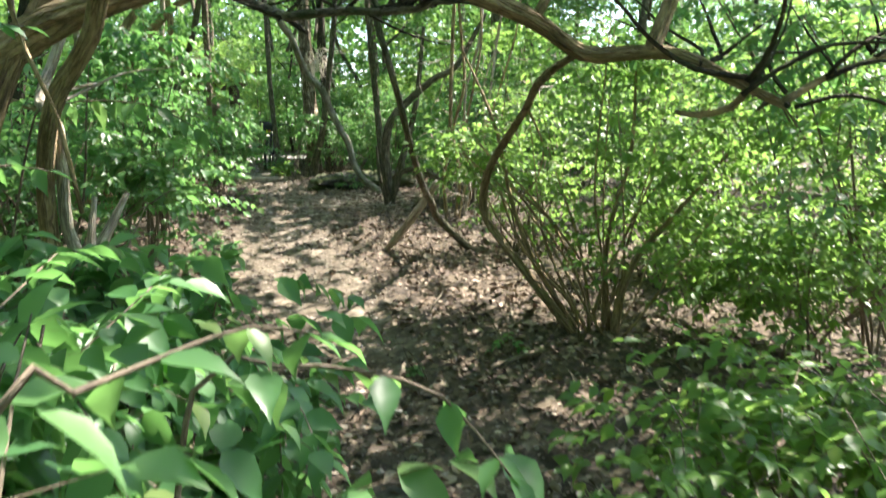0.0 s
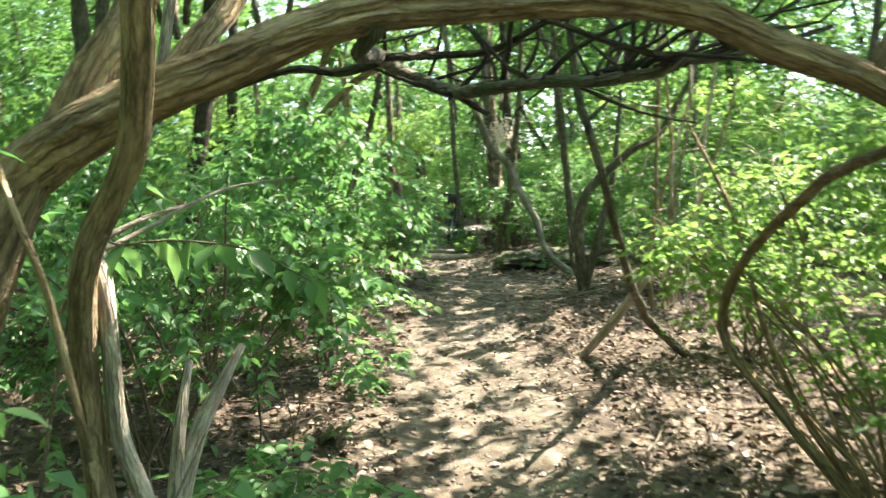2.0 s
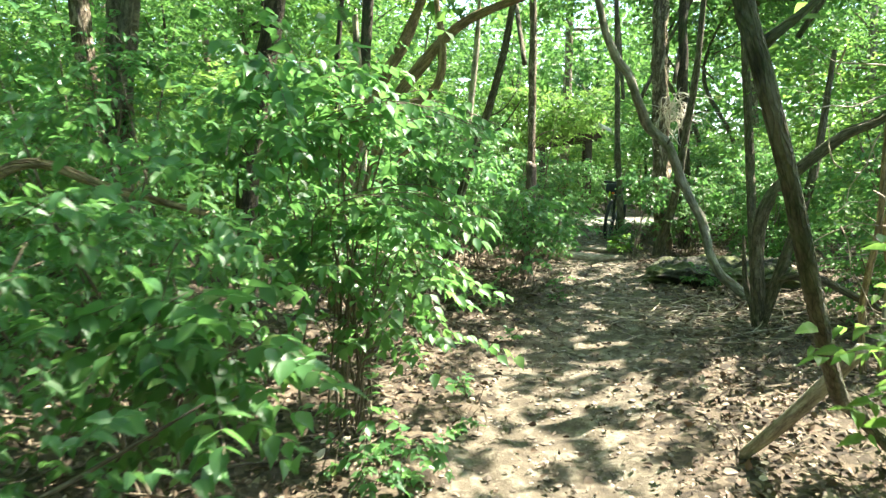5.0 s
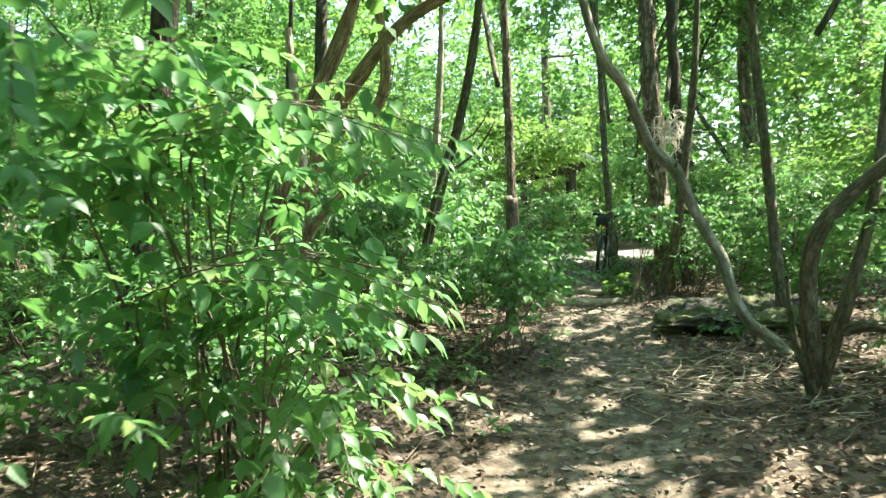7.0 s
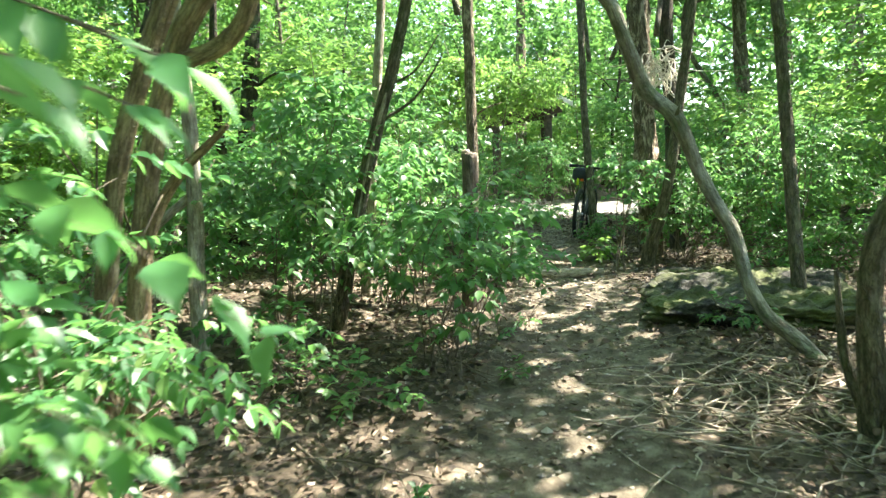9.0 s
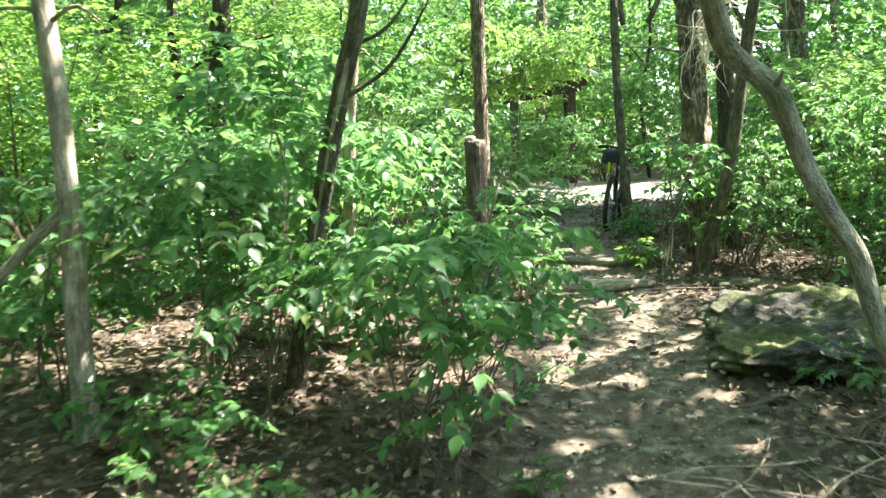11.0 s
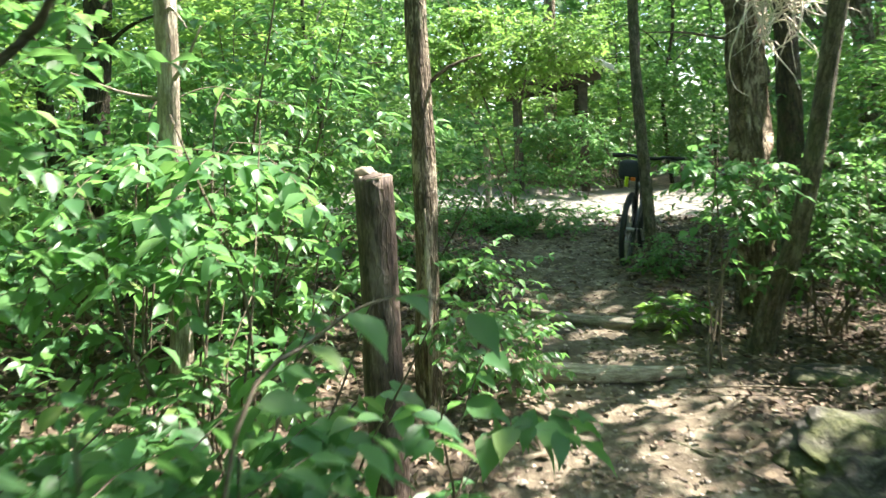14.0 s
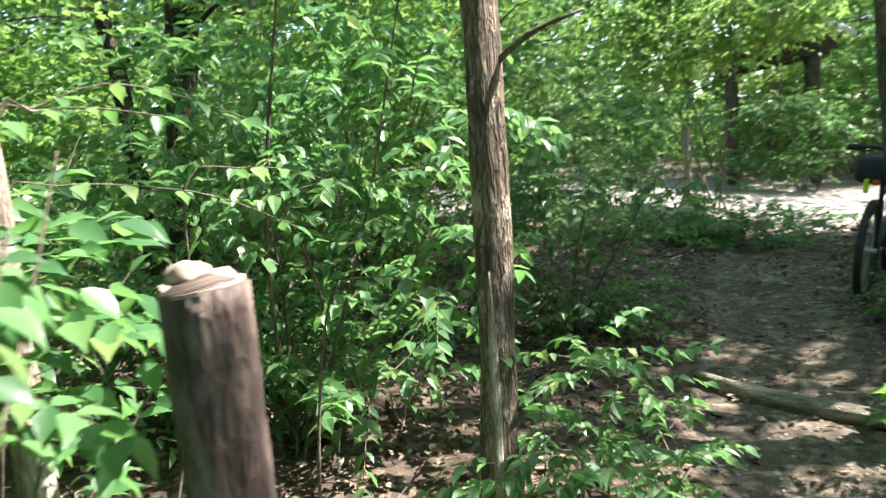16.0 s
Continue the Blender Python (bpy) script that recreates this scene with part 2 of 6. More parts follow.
# ---- mesh helpers ----
def mesh_object(name, verts, faces, mat, parent=None, smooth=True, uv=None, label=""):
    me = bpy.data.meshes.new(name)
    me.from_pydata(verts, [], faces)
    me.update()
    if smooth:
        me.polygons.foreach_set("use_smooth", [True] * len(me.polygons))
    if uv is not None:
        layer = me.uv_layers.new(name="UVMap")
        idx = np.empty(len(me.loops), dtype=np.int32)
        me.loops.foreach_get("vertex_index", idx)
        layer.data.foreach_set("uv", np.asarray(uv, dtype=np.float32)[idx].ravel())
    me.materials.append(mat)
    ob = new(name, me)
    if parent:
        ob.parent = parent
    if label:
        tagged(ob, label)
    return ob


def part(name, bm, mat, parent, label="", smooth=True):
    me = bpy.data.meshes.new(name)
    bm.to_mesh(me)
    bm.free()
    if smooth:
        me.polygons.foreach_set("use_smooth", [True] * len(me.polygons))
    me.materials.append(mat)
    ob = new(name, me)
    ob.parent = parent
    if label:
        tagged(ob, label)
    return ob


def thing(name, base, label, category, group="", kind=""):
    """An Empty at its base; its parts are built in coordinates from there."""
    ob = new(name)
    ob.location = base
    ob.empty_display_size = 0.2
    return tagged(ob, label, category, group, kind)


def spline(points, radii, step):
    """Smooth resampling of a few control points with their radii."""
    p = np.array(points, float)
    r = np.array(radii, float)
    if len(r) != len(p):
        r = np.interp(np.linspace(0, 1, len(p)), np.linspace(0, 1, len(r)), r)
    q = np.vstack([2 * p[0] - p[1], p, 2 * p[-1] - p[-2]])
    out, rad = [], []
    for i in range(len(p) - 1):
        n = max(2, int(np.linalg.norm(p[i + 1] - p[i]) / step) + 1)
        t = np.linspace(0, 1, n, endpoint=False)[:, None]
        a, b, c, d = q[i], q[i + 1], q[i + 2], q[i + 3]
        out.append(0.5 * (2 * b + (c - a) * t + (2 * a - 5 * b + 4 * c - d) * t ** 2 + (3 * b - a - 3 * c + d) * t ** 3))
        rad.append(r[i] + (r[i + 1] - r[i]) * t[:, 0])
    out.append(p[-1:])
    rad.append(r[-1:])
    return np.vstack(out), np.concatenate(rad)


def tube_data(points, radii, sides=10, step=0.08, rough=0.06, seed=0, ridge=0.0, cap=True):
    p, r = spline(points, radii, step)
    n = len(p)
    tan = np.gradient(p, axis=0)
    tan /= np.linalg.norm(tan, axis=1)[:, None] + 1e-9
    ref = np.array([0.0, 1.0, 0.2]) if abs(tan[0][1]) < 0.8 else np.array([1.0, 0.0, 0.1])
    side = np.cross(tan, ref)
    side /= np.linalg.norm(side, axis=1)[:, None]
    up = np.cross(side, tan)
    ang = np.linspace(0, 2 * math.pi, sides, endpoint=False)
    rng = np.random.default_rng(seed)
    ph = rng.uniform(0, 6.28, 6)
    length = np.concatenate([[0], np.cumsum(np.linalg.norm(np.diff(p, axis=0), axis=1))])
    A, L = np.meshgrid(ang, length)
    wob = 1 + rough * (np.sin(3 * A + 4 * L + ph[0]) * 0.5 + np.sin(2 * A - 9 * L + ph[1]) * 0.5 + np.sin(5 * A + 17 * L + ph[2]) * 0.35)
    wob += ridge * (1.1 - 2 * np.abs(np.sin(3.5 * A + 1.2 * L + ph[3] + np.sin(3 * L + ph[4]))) ** 0.6 + 0.8 * np.sin(11 * A - 3.1 * L + ph[5] + 1.5 * np.sin(5 * L + ph[1])) + 0.4 * np.sin(16 * A + 6 * L + ph[2])) + rough * 0.5 * rng.normal(0, 0.35, A.shape)
    R = r[:, None] * wob
    v = p[:, None, :] + R[..., None] * (np.cos(A)[..., None] * side[:, None, :] + np.sin(A)[..., None] * up[:, None, :])
    verts = v.reshape(-1, 3)
    i, j = np.meshgrid(np.arange(n - 1), np.arange(sides), indexing="ij")
    k = (j + 1) % sides
    faces = np.stack([i * sides + j, i * sides + k, (i + 1) * sides + k, (i + 1) * sides + j], -1).reshape(-1, 4).tolist()
    fold = np.minimum(A, 2 * math.pi - A)
    uv = np.stack([fold * np.mean(r), L], -1).reshape(-1, 2)
    if cap:
        verts = np.vstack([verts, p[-1:] + tan[-1:] * r[-1] * 0.3, p[:1]])
        uv = np.vstack([uv, uv[-1:], uv[:1]])
        e, b = len(verts) - 2, len(verts) - 1
        faces += [[(n - 1) * sides + a, (n - 1) * sides + (a + 1) % sides, e] for a in range(sides)]
        faces += [[(a + 1) % sides, a, b] for a in range(sides)]
    return verts, faces, uv


def limb(name, points, radii, mat, parent, sides=10, step=0.08, rough=0.06, seed=0, ridge=0.0, label=""):
    base = np.array(parent.location if parent.parent is None else parent.parent.location)
    v, f, uv = tube_data(np.array(points, float) - base, radii, sides, step, rough, seed, ridge)
    return mesh_object(name, v, f, mat, parent, True, uv, label)


def join_tubes(specs, sides=4, step=0.12, rough=0.0):
    V, F, U, off = [], [], [], 0
    for i, (pts, rad) in enumerate(specs):
        v, f, uv = tube_data(pts, rad, sides, step, rough, i, 0, False)
        V.append(v), U.append(uv)
        F += [[a + off for a in q] for q in f]
        off += len(v)
    return np.vstack(V), F, np.vstack(U)


SHAPES = {
    # along, across, lift; triangles
    "fine": (np.array([(0, 0, 0), (0.12, -0.3, 0.03), (0.34, -0.5, 0.07), (0.62, -0.34, 0.03), (0.82, -0.12, -0.06), (1, 0, -0.16), (0.82, 0.12, -0.06), (0.62, 0.34, 0.03), (0.34, 0.5, 0.07), (0.12, 0.3, 0.03), (0.4, 0, -0.02), (0.72, 0, -0.05)], float),
             [(0, 10, 1), (1, 10, 2), (2, 10, 3), (3, 10, 11), (3, 11, 4), (4, 11, 5), (5, 11, 6), (6, 11, 7), (7, 11, 10), (7, 10, 8), (8, 10, 9), (9, 10, 0)]),
    "plain": (np.array([(0, 0, 0), (0.22, -0.43, 0.07), (0.55, -0.38, 0.05), (1, 0, -0.14), (0.55, 0.38, 0.05), (0.22, 0.43, 0.07), (0.45, 0, -0.02)], float), [(0, 6, 1), (1, 6, 2), (2, 6, 3), (3, 6, 4), (4, 6, 5), (5, 6, 0)]),
    "small": (np.array([(0, 0, 0), (0.42, -0.5, 0.1), (1, 0, -0.08), (0.42, 0.5, 0.1)], float), [(0, 2, 1), (0, 3, 2)]),
}


def leaf_data(P, D, N, L, W, shape):
    """Leaves at P, pointing along D with faces to N."""
    s, tri = SHAPES[shape]
    D = D / (np.linalg.norm(D, axis=1)[:, None] + 1e-9)
    S = np.cross(D, N)
    S /= np.linalg.norm(S, axis=1)[:, None] + 1e-9
    U = np.cross(S, D)
    v = P[:, None, :] + (s[None, :, 0:1] * L[:, None, None]) * D[:, None, :] + (s[None, :, 1:2] * W[:, None, None]) * S[:, None, :] + (s[None, :, 2:3] * L[:, None, None]) * U[:, None, :]
    k = len(s)
    f = (np.array(tri)[None] + (np.arange(len(P)) * k)[:, None, None]).reshape(-1, 3)
    return v.reshape(-1, 3), f


def twig_leaves(rng, start, way, length, pairs, size, droop=0.35, spread=0.9, jitter=0.3):
    """Opposite pairs of leaves along many twigs: places, directions, normals, lengths."""
    n = len(start)
    t = (np.arange(pairs) + 0.6) / pairs
    P = start[:, None, :] + way[:, None, :] * (length[:, None, None] * t[None, :, None])
    P[..., 2] -= (droop * length[:, None] * t[None] ** 2) * 0.5
    flat = np.cross(way, np.array([0, 0, 1.0]))
    flat /= np.linalg.norm(flat, axis=1)[:, None] + 1e-6
    out = []
    for sgn in (-1, 1):
        D = way[:, None, :] * 0.6 + sgn * spread * flat[:, None, :] + rng.normal(0, jitter, (n, pairs, 3))
        D[..., 2] -= droop * rng.uniform(0.5, 1.9, (n, pairs))
        out.append(D)
    P2 = np.concatenate([P, P], 1).reshape(-1, 3)
    D2 = np.concatenate(out, 1).reshape(-1, 3)
    N = np.array([0, 0, 1.0]) + rng.normal(0, 0.35, P2.shape)
    L = size * rng.uniform(0.6, 1.2, len(P2))
    return P2, D2, N, L


def foliage(rng, centre, radii, twigs, pairs, size, shape, shell=0.5, droop=0.35, clumps=0, length=0.35, wide=0.55, sig=0.24):
    """A ragged mass of leafy twigs in an ellipsoid; with clumps the twigs gather and leave gaps."""
    c, r = np.array(centre, float), np.array(radii, float)
    d = rng.normal(0, 1, (twigs, 3))
    d /= np.linalg.norm(d, axis=1)[:, None]
    rad = rng.uniform(shell, 1.0, twigs) ** 0.6
    if clumps:
        cc = rng.normal(0, 1, (clumps, 3))
        cc /= np.linalg.norm(cc, axis=1)[:, None]
        cc *= (rng.uniform(0.15, 1.0, clumps) ** 0.5)[:, None]
        pick = rng.integers(0, clumps, twigs)
        spot = cc[pick] + rng.normal(0, sig, (twigs, 3)) * np.array([1, 1, 0.45])
        d = spot / (np.linalg.norm(spot, axis=1)[:, None] + 1e-6)
    else:
        spot = d * rad[:, None]
    start = c + spot * r
    way = d * np.array([1, 1, 0.35]) + rng.normal(0, 0.45, (twigs, 3)) * np.array([1, 1, 0.5])
    way /= np.linalg.norm(way, axis=1)[:, None] + 1e-6
    ln = length * rng.uniform(0.6, 1.3, twigs)
    P, D, N, L = twig_leaves(rng, start, way, ln, pairs, size, droop)
    v, f = leaf_data(P, D, N, L, L * wide, shape)
    return v, f, start, way, ln


# ---- ground ----
def trail_x(y):
    return np.interp(y, [-12, -3, 0, 3, 4.5, 7, 9, 11, 13, 14.8, 16.4, 18, 21, 24], [1.6, .6, .3, -.05, -.6, -1.35, -1.75, -2.2, -2.65, -3.1, -3.8, -4.4, -5.4, -6.2])


def ground_z(x, y):
    x, y = np.asarray(x, float), np.asarray(y, float)
    z = np.interp(y, [-400, -40, -3, 0, 6.5, 11, 13, 15, 18.4, 20, 22, 30, 60, 400], [-4, -1.6, -.16, 0, .33, .62, .70, .76, .83, .95, 1.02, 1.05, 1.1, 1.5])
    d = x - trail_x(y)
    left = np.maximum(0, -d - 0.4)
    z = z + 0.10 * left * np.exp(-left / 6)
    z = z - 0.05 * np.maximum(0, d - 2.0) * np.exp(-np.maximum(0, d - 2) / 10)
    dip = np.exp(-(d / 0.5) ** 2) * np.clip((21 - y) / 2, 0, 1)
    return z - 0.035 * dip + 0.02


def smooth_noise(x, y, s, seed=0):
    return (np.sin(x * s * 1.7 + 1.3 + seed) * np.cos(y * s * 1.3 - 0.7 + seed * 2) + 0.6 * np.sin((x + y) * s * 2.9 + 2.1 * seed) + 0.5 * np.cos((x - 1.4 * y) * s * 4.1 + seed))


def build_ground():
    far = np.array([12, 16, 22, 30, 42, 60, 90, 140, 220, 350], float)
    xs = np.concatenate([-far[::-1] - 2, np.arange(-9, 5.01, 0.07), far - 3])
    ys = np.concatenate([-far[::-1], np.arange(-4, 24.01, 0.08), far + 16])
    X, Y = np.meshgrid(xs, ys)
    rng = np.random.default_rng(5)
    near = (np.abs(X + 2) < 7.2) & (Y > -4.1) & (Y < 24.1)
    Z = ground_z(X, Y)
    d = np.abs(X - trail_x(Y)) + 0.12 * smooth_noise(X, Y, 2.3)
    wear = np.clip((0.72 - d) / 0.5, 0, 1) * (Y < 24) * np.clip((Y - 3.4) / 2.5, 0.0, 1)
    rough = 0.016 * smooth_noise(X, Y, 3.1) + 0.012 * smooth_noise(X, Y, 9.7, 2) + rng.normal(0, 0.007, X.shape)
    Z = Z + np.where(near, rough * (1 - 0.2 * wear), 0.05 * smooth_noise(X, Y, 0.4))
    edge = 0.7 * smooth_noise(X, Y, 0.9, 1)
    gravel = np.clip((Y - 20.9 - 0.1 * (X + 5) + edge * 0.5) / 0.6, 0, 1) * np.clip((27.5 - Y + edge) / 1.2, 0, 1) * np.clip((-2.8 - X + edge * 0.6) / 0.8, 0, 1)
    verts = np.stack([X, Y, Z], -1).reshape(-1, 3)
    h, w = X.shape
    i, j = np.meshgrid(np.arange(h - 1), np.arange(w - 1), indexing="ij")
    a = i * w + j
    faces = np.stack([a, a + 1, a + w + 1, a + w], -1).reshape(-1, 4).tolist()
    ob = mesh_object("ground", verts, faces, GROUND)
    for key, val in (("wear", wear), ("gravel", gravel)):
        ob.data.attributes.new(key, "FLOAT", "POINT").data.foreach_set("value", val.astype(np.float32).ravel())
    return tagged(ob, "brown earth trail through leaf litter with a gravel patch", "ground", kind="structure")


build_ground()


def gz(x, y):
    return float(ground_z(x, y))


# ---- trees with their own shape ----
def shaped_tree(label, stems, mat, sides=12, name="tree", ridge=0.0, rough=0.06, category="tree", group=""):
    """stems: (part name, control points, radii). The first is the trunk."""
    base = stems[0][1][0]
    root = thing(name, base, label, category, group)
    for i, (pn, pts, rad) in enumerate(stems):
        limb(pn, pts, rad, mat, root, sides if i == 0 else max(6, sides - 3), 0.07, rough, i + len(label), ridge)
    return root


def leaves_on(root, rng, spots, twigs, pairs, size, shape, mat, length=0.3, droop=0.35, wide=0.55, name="foliage", shell=0.0, clumps=0):
    """Leaf masses of a thing; spots are (centre, radii) in the world."""
    V, F, off = [], [], 0
    base = np.array(root.location)
    T = []
    for c, r in spots:
        v, f, st, way, ln = foliage(rng, np.array(c) - base, r, twigs, pairs, size, shape, shell, droop, clumps, length, wide)
        V.append(v), F.append(f + off)
        off += len(v)
        T.append((st, way, ln))
    ob = mesh_object(name, np.vstack(V), np.vstack(F).tolist(), mat, root, shape == "fine")
    # thin twigs that carry the leaves
    st, way, ln = (np.concatenate([t[i] for t in T]) for i in range(3))
    n = len(st)
    tt = np.array([-0.25, 0.5, 1.0])
    P = st[:, None, :] + way[:, None, :] * (ln[:, None, None] * tt[None, :, None])
    P[..., 2] -= droop * 0.5 * ln[:, None] * (np.maximum(tt, 0) ** 2)[None]
    rad = np.array([0.0028, 0.0022, 0.0012])
    offs = np.array([(1, 0, 0), (-0.5, 0.87, 0), (-0.5, -0.87, 0.3)])
    v = (P[:, :, None, :] + rad[None, :, None, None] * offs[None, None]).reshape(-1, 3)
    quads = []
    for s in range(2):
        for a in range(3):
            b = (a + 1) % 3
            quads.append([s * 3 + a, s * 3 + b, s * 3 + 3 + b, s * 3 + 3 + a])
    f = (np.array(quads)[None] + (np.arange(n) * 9)[:, None, None]).reshape(-1, 4)
    tagged(mesh_object("twig_mass", v, f.tolist(), TWIG, root, True, np.stack([v[:, 0], v[:, 2]], -1)), kind="stuff")
    return ob


# the tree that arches over the trail
arch = shaped_tree("tan arching tree bent over the trail, stringy bark", [
    ("trunk", [(-1.95, 2.7, gz(-1.95, 2.7) - .05), (-1.8, 2.68, .7), (-1.66, 2.66, 1.2), (-1.45, 2.65, 1.49), (-1.24, 2.67, 1.68), (-1.05, 2.7, 1.78), (-.9, 2.75, 1.84), (-.76, 2.8, 1.9), (-.61, 2.85, 1.94), (-.4, 2.95, 1.96), (-.19, 3.0, 1.96), (0, 3.06, 1.92), (.1, 3.1, 1.87), (.3, 3.15, 1.79), (.48, 3.2, 1.68), (.64, 3.16, 1.68), (.8, 3.1, 1.66), (.96, 3.05, 1.57), (1.12, 3.0, 1.48)],
     [.052, .048, .047, .047, .052, .047, .042, .039, .037, .035, .034, .032, .031, .03, .029, .024, .02, .018, .014]),
    ("limb", [(-1.5, 2.55, gz(-1.5, 2.55) - .05), (-1.46, 2.55, .8), (-1.38, 2.6, 1.25), (-1.3, 2.65, 1.55), (-1.22, 2.68, 1.72)], [.044, .041, .038, .037, .034]),
    ("limb", [(-1.2, 2.68, 1.7), (-1.14, 2.72, 1.85), (-1.08, 2.78, 2.0), (-1.02, 2.9, 2.4), (-.95, 3.0, 3.2)], [.045, .038, .035, .032, .025]),
    ("limb", [(-1.05, 2.72, 1.76), (-.98, 2.8, 1.9), (-.93, 2.95, 2.1), (-.85, 3.2, 2.8)], [.03, .026, .024, .018]),
    ("limb", [(.3, 3.15, 1.79), (.36, 3.2, 1.9), (.4, 3.25, 2.05), (.42, 3.3, 2.5)], [.018, .016, .014, .01]),
    ("limb", [(.7, 3.14, 1.67), (.76, 3.2, 1.8), (.84, 3.27, 1.98), (.92, 3.35, 2.25), (1.0, 3.5, 2.9)], [.028, .026, .025, .024, .018]),
    ("limb", [(1.1, 3.0, 1.49), (1.25, 3.1, 1.56), (1.4, 3.15, 1.62), (1.7, 3.3, 1.7)], [.014, .012, .01, .006]),
    ("limb", [(1.0, 3.03, 1.54), (.95, 3.05, 1.48), (.86, 3.1, 1.46), (.78, 3.1, 1.47)], [.013, .012, .011, .007]),
], BARK_TAN, 52, "arching_tree", 0.085)
vine = shaped_tree("pale twisted woody vine climbing beside the arching tree", [
    ("stem", [(-1.19, 2.84, gz(-1.19, 2.84) - .03), (-1.22, 2.82, .7), (-1.25, 2.81, 1.0), (-1.258, 2.81, 1.09), (-1.25, 2.785, 1.214), (-1.23, 2.753, 1.31), (-1.195, 2.71, 1.406), (-1.167, 2.684, 1.472), (-1.134, 2.678, 1.545), (-1.072, 2.654, 1.615), (-1.009, 2.611, 1.68), (-.975, 2.578, 1.742), (-.931, 2.526, 1.823), (-.89, 2.47, 1.93), (-.87, 2.45, 2.1), (-.85, 2.45, 2.5)], [.034, .03, .028, .028, .027, .026, .025, .025, .026, .026, .026, .026, .026, .025, .022, .016]),
    ("stem", [(-.98, 2.42, 1.2), (-1.02, 2.4, 1.45), (-1.1, 2.4, 1.66), (-1.15, 2.4, 1.91), (-1.2, 2.45, 2.3)], [.006, .006, .006, .006, .005]),
    ("stem", [(-1.26, 2.84, .95), (-1.27, 2.82, 1.2), (-1.25, 2.79, 1.36), (-1.19, 2.75, 1.48)], [.011, .011, .012, .01]),
], BARK_TAN, 22, "woody_vine", 0.08, category="vine")
LOW = [(-.62, 2.82, 1.9), (-.71, 2.97, 1.89), (-.78, 3.27, 1.94), (-.86, 3.56, 2.0), (-.93, 3.91, 2.05), (-.96, 4.12, 2.06), (-.88, 4.14, 2.02), (-.71, 3.96, 1.94), (-.53, 3.71, 1.91), (-.38, 3.54, 1.89), (-.26, 3.45, 1.87), (-.18, 3.41, 1.87), (-.1, 3.37, 1.87), (-.04, 3.36, 1.89), (.06, 3.4, 1.9), (.3, 3.45, 1.96)]
for pts, rad in (
    (LOW, [.015, .017, .019, .022, .026, .027, .025, .022, .019, .017, .0165, .016, .014, .012, .009, .005]),
    ([(-.71, 3.96, 1.94), (-.66, 3.99, 1.9), (-.62, 4.02, 1.87)], [.02, .014, .008]),
    ([(-.88, 3.7, 2.02), (-.72, 3.85, 2.04), (-.58, 3.8, 2.03), (-.47, 3.72, 2.05), (-.4, 3.7, 2.08), (-.33, 3.72, 2.09)], [.013, .012, .012, .011, .009, .005]),
    ([(-.3, 3.48, 1.88), (-.18, 3.5, 1.91), (-.05, 3.5, 1.93), (.12, 3.55, 1.97)], [.009, .008, .007, .004]),
    ([(-.93, 3.9, 2.05), (-1.1, 3.95, 2.03), (-1.3, 4.0, 2.06), (-1.6, 4.05, 2.0)], [.016, .015, .013, .008]),
    ([(-.3, 3.5, 1.87), (-.2, 3.62, 1.83), (-.08, 3.75, 1.8), (.02, 3.85, 1.79)], [.006, .005, .004, .002]),
):
    limb("limb", pts, rad, BARK if pts is LOW else BARK_DARK, arch, 12, .05, .06, len(pts), .05, "low-hanging branch with dark bark")
rng = np.random.default_rng(88)
END = [(.86, 3.08, 1.63), (1.0, 3.03, 1.55), (1.12, 3.0, 1.49), (1.3, 3.1, 1.58), (1.5, 3.2, 1.66), (.84, 3.27, 1.98)]
for k in range(62):
    q = np.array(LOW[int(rng.integers(3, 15))] if k < 42 else END[k % 6]) + rng.normal(0, .015, 3)
    way = np.array([rng.normal(.2, .5), rng.normal(.15, .4), rng.uniform(.1, .6)])
    pts = [q]
    for s in range(4):
        pts.append(pts[-1] + way * .16)
        way = way + rng.normal(0, .3, 3)
    rr = rng.uniform(.004, .0105) * (1 if k < 42 else 1.2)
    limb("branchlet", pts, [rr, rr * .85, rr * .65, rr * .4, rr * .2], BARK_DARK, arch, 5, .08, .05, k)
sapling_t = shaped_tree("leaning grey-brown sapling with patchy bark", [
    ("trunk", [(.26, 7.58, gz(.26, 7.58) - .04), (-.06, 7.5, .7), (-.12, 6.8, .9), (-.18, 6.1, 1.1), (-.24, 5.6, 1.4), (-.30, 5.3, 1.7), (-.35, 5.2, 1.9), (-.40, 5.2, 2.1), (-.43, 5.2, 2.6), (-.4, 5.3, 3.4), (-.3, 5.4, 4.4)], [.036, .033, .028, .024, .0215, .02, .02, .02, .019, .017, .01]),
    ("limb", [(-.36, 5.2, 1.95), (-.3, 5.22, 2.0), (-.24, 5.25, 2.06)], [.012, .009, .004]),
], BARK, 18, "leaning_sapling", 0.03)
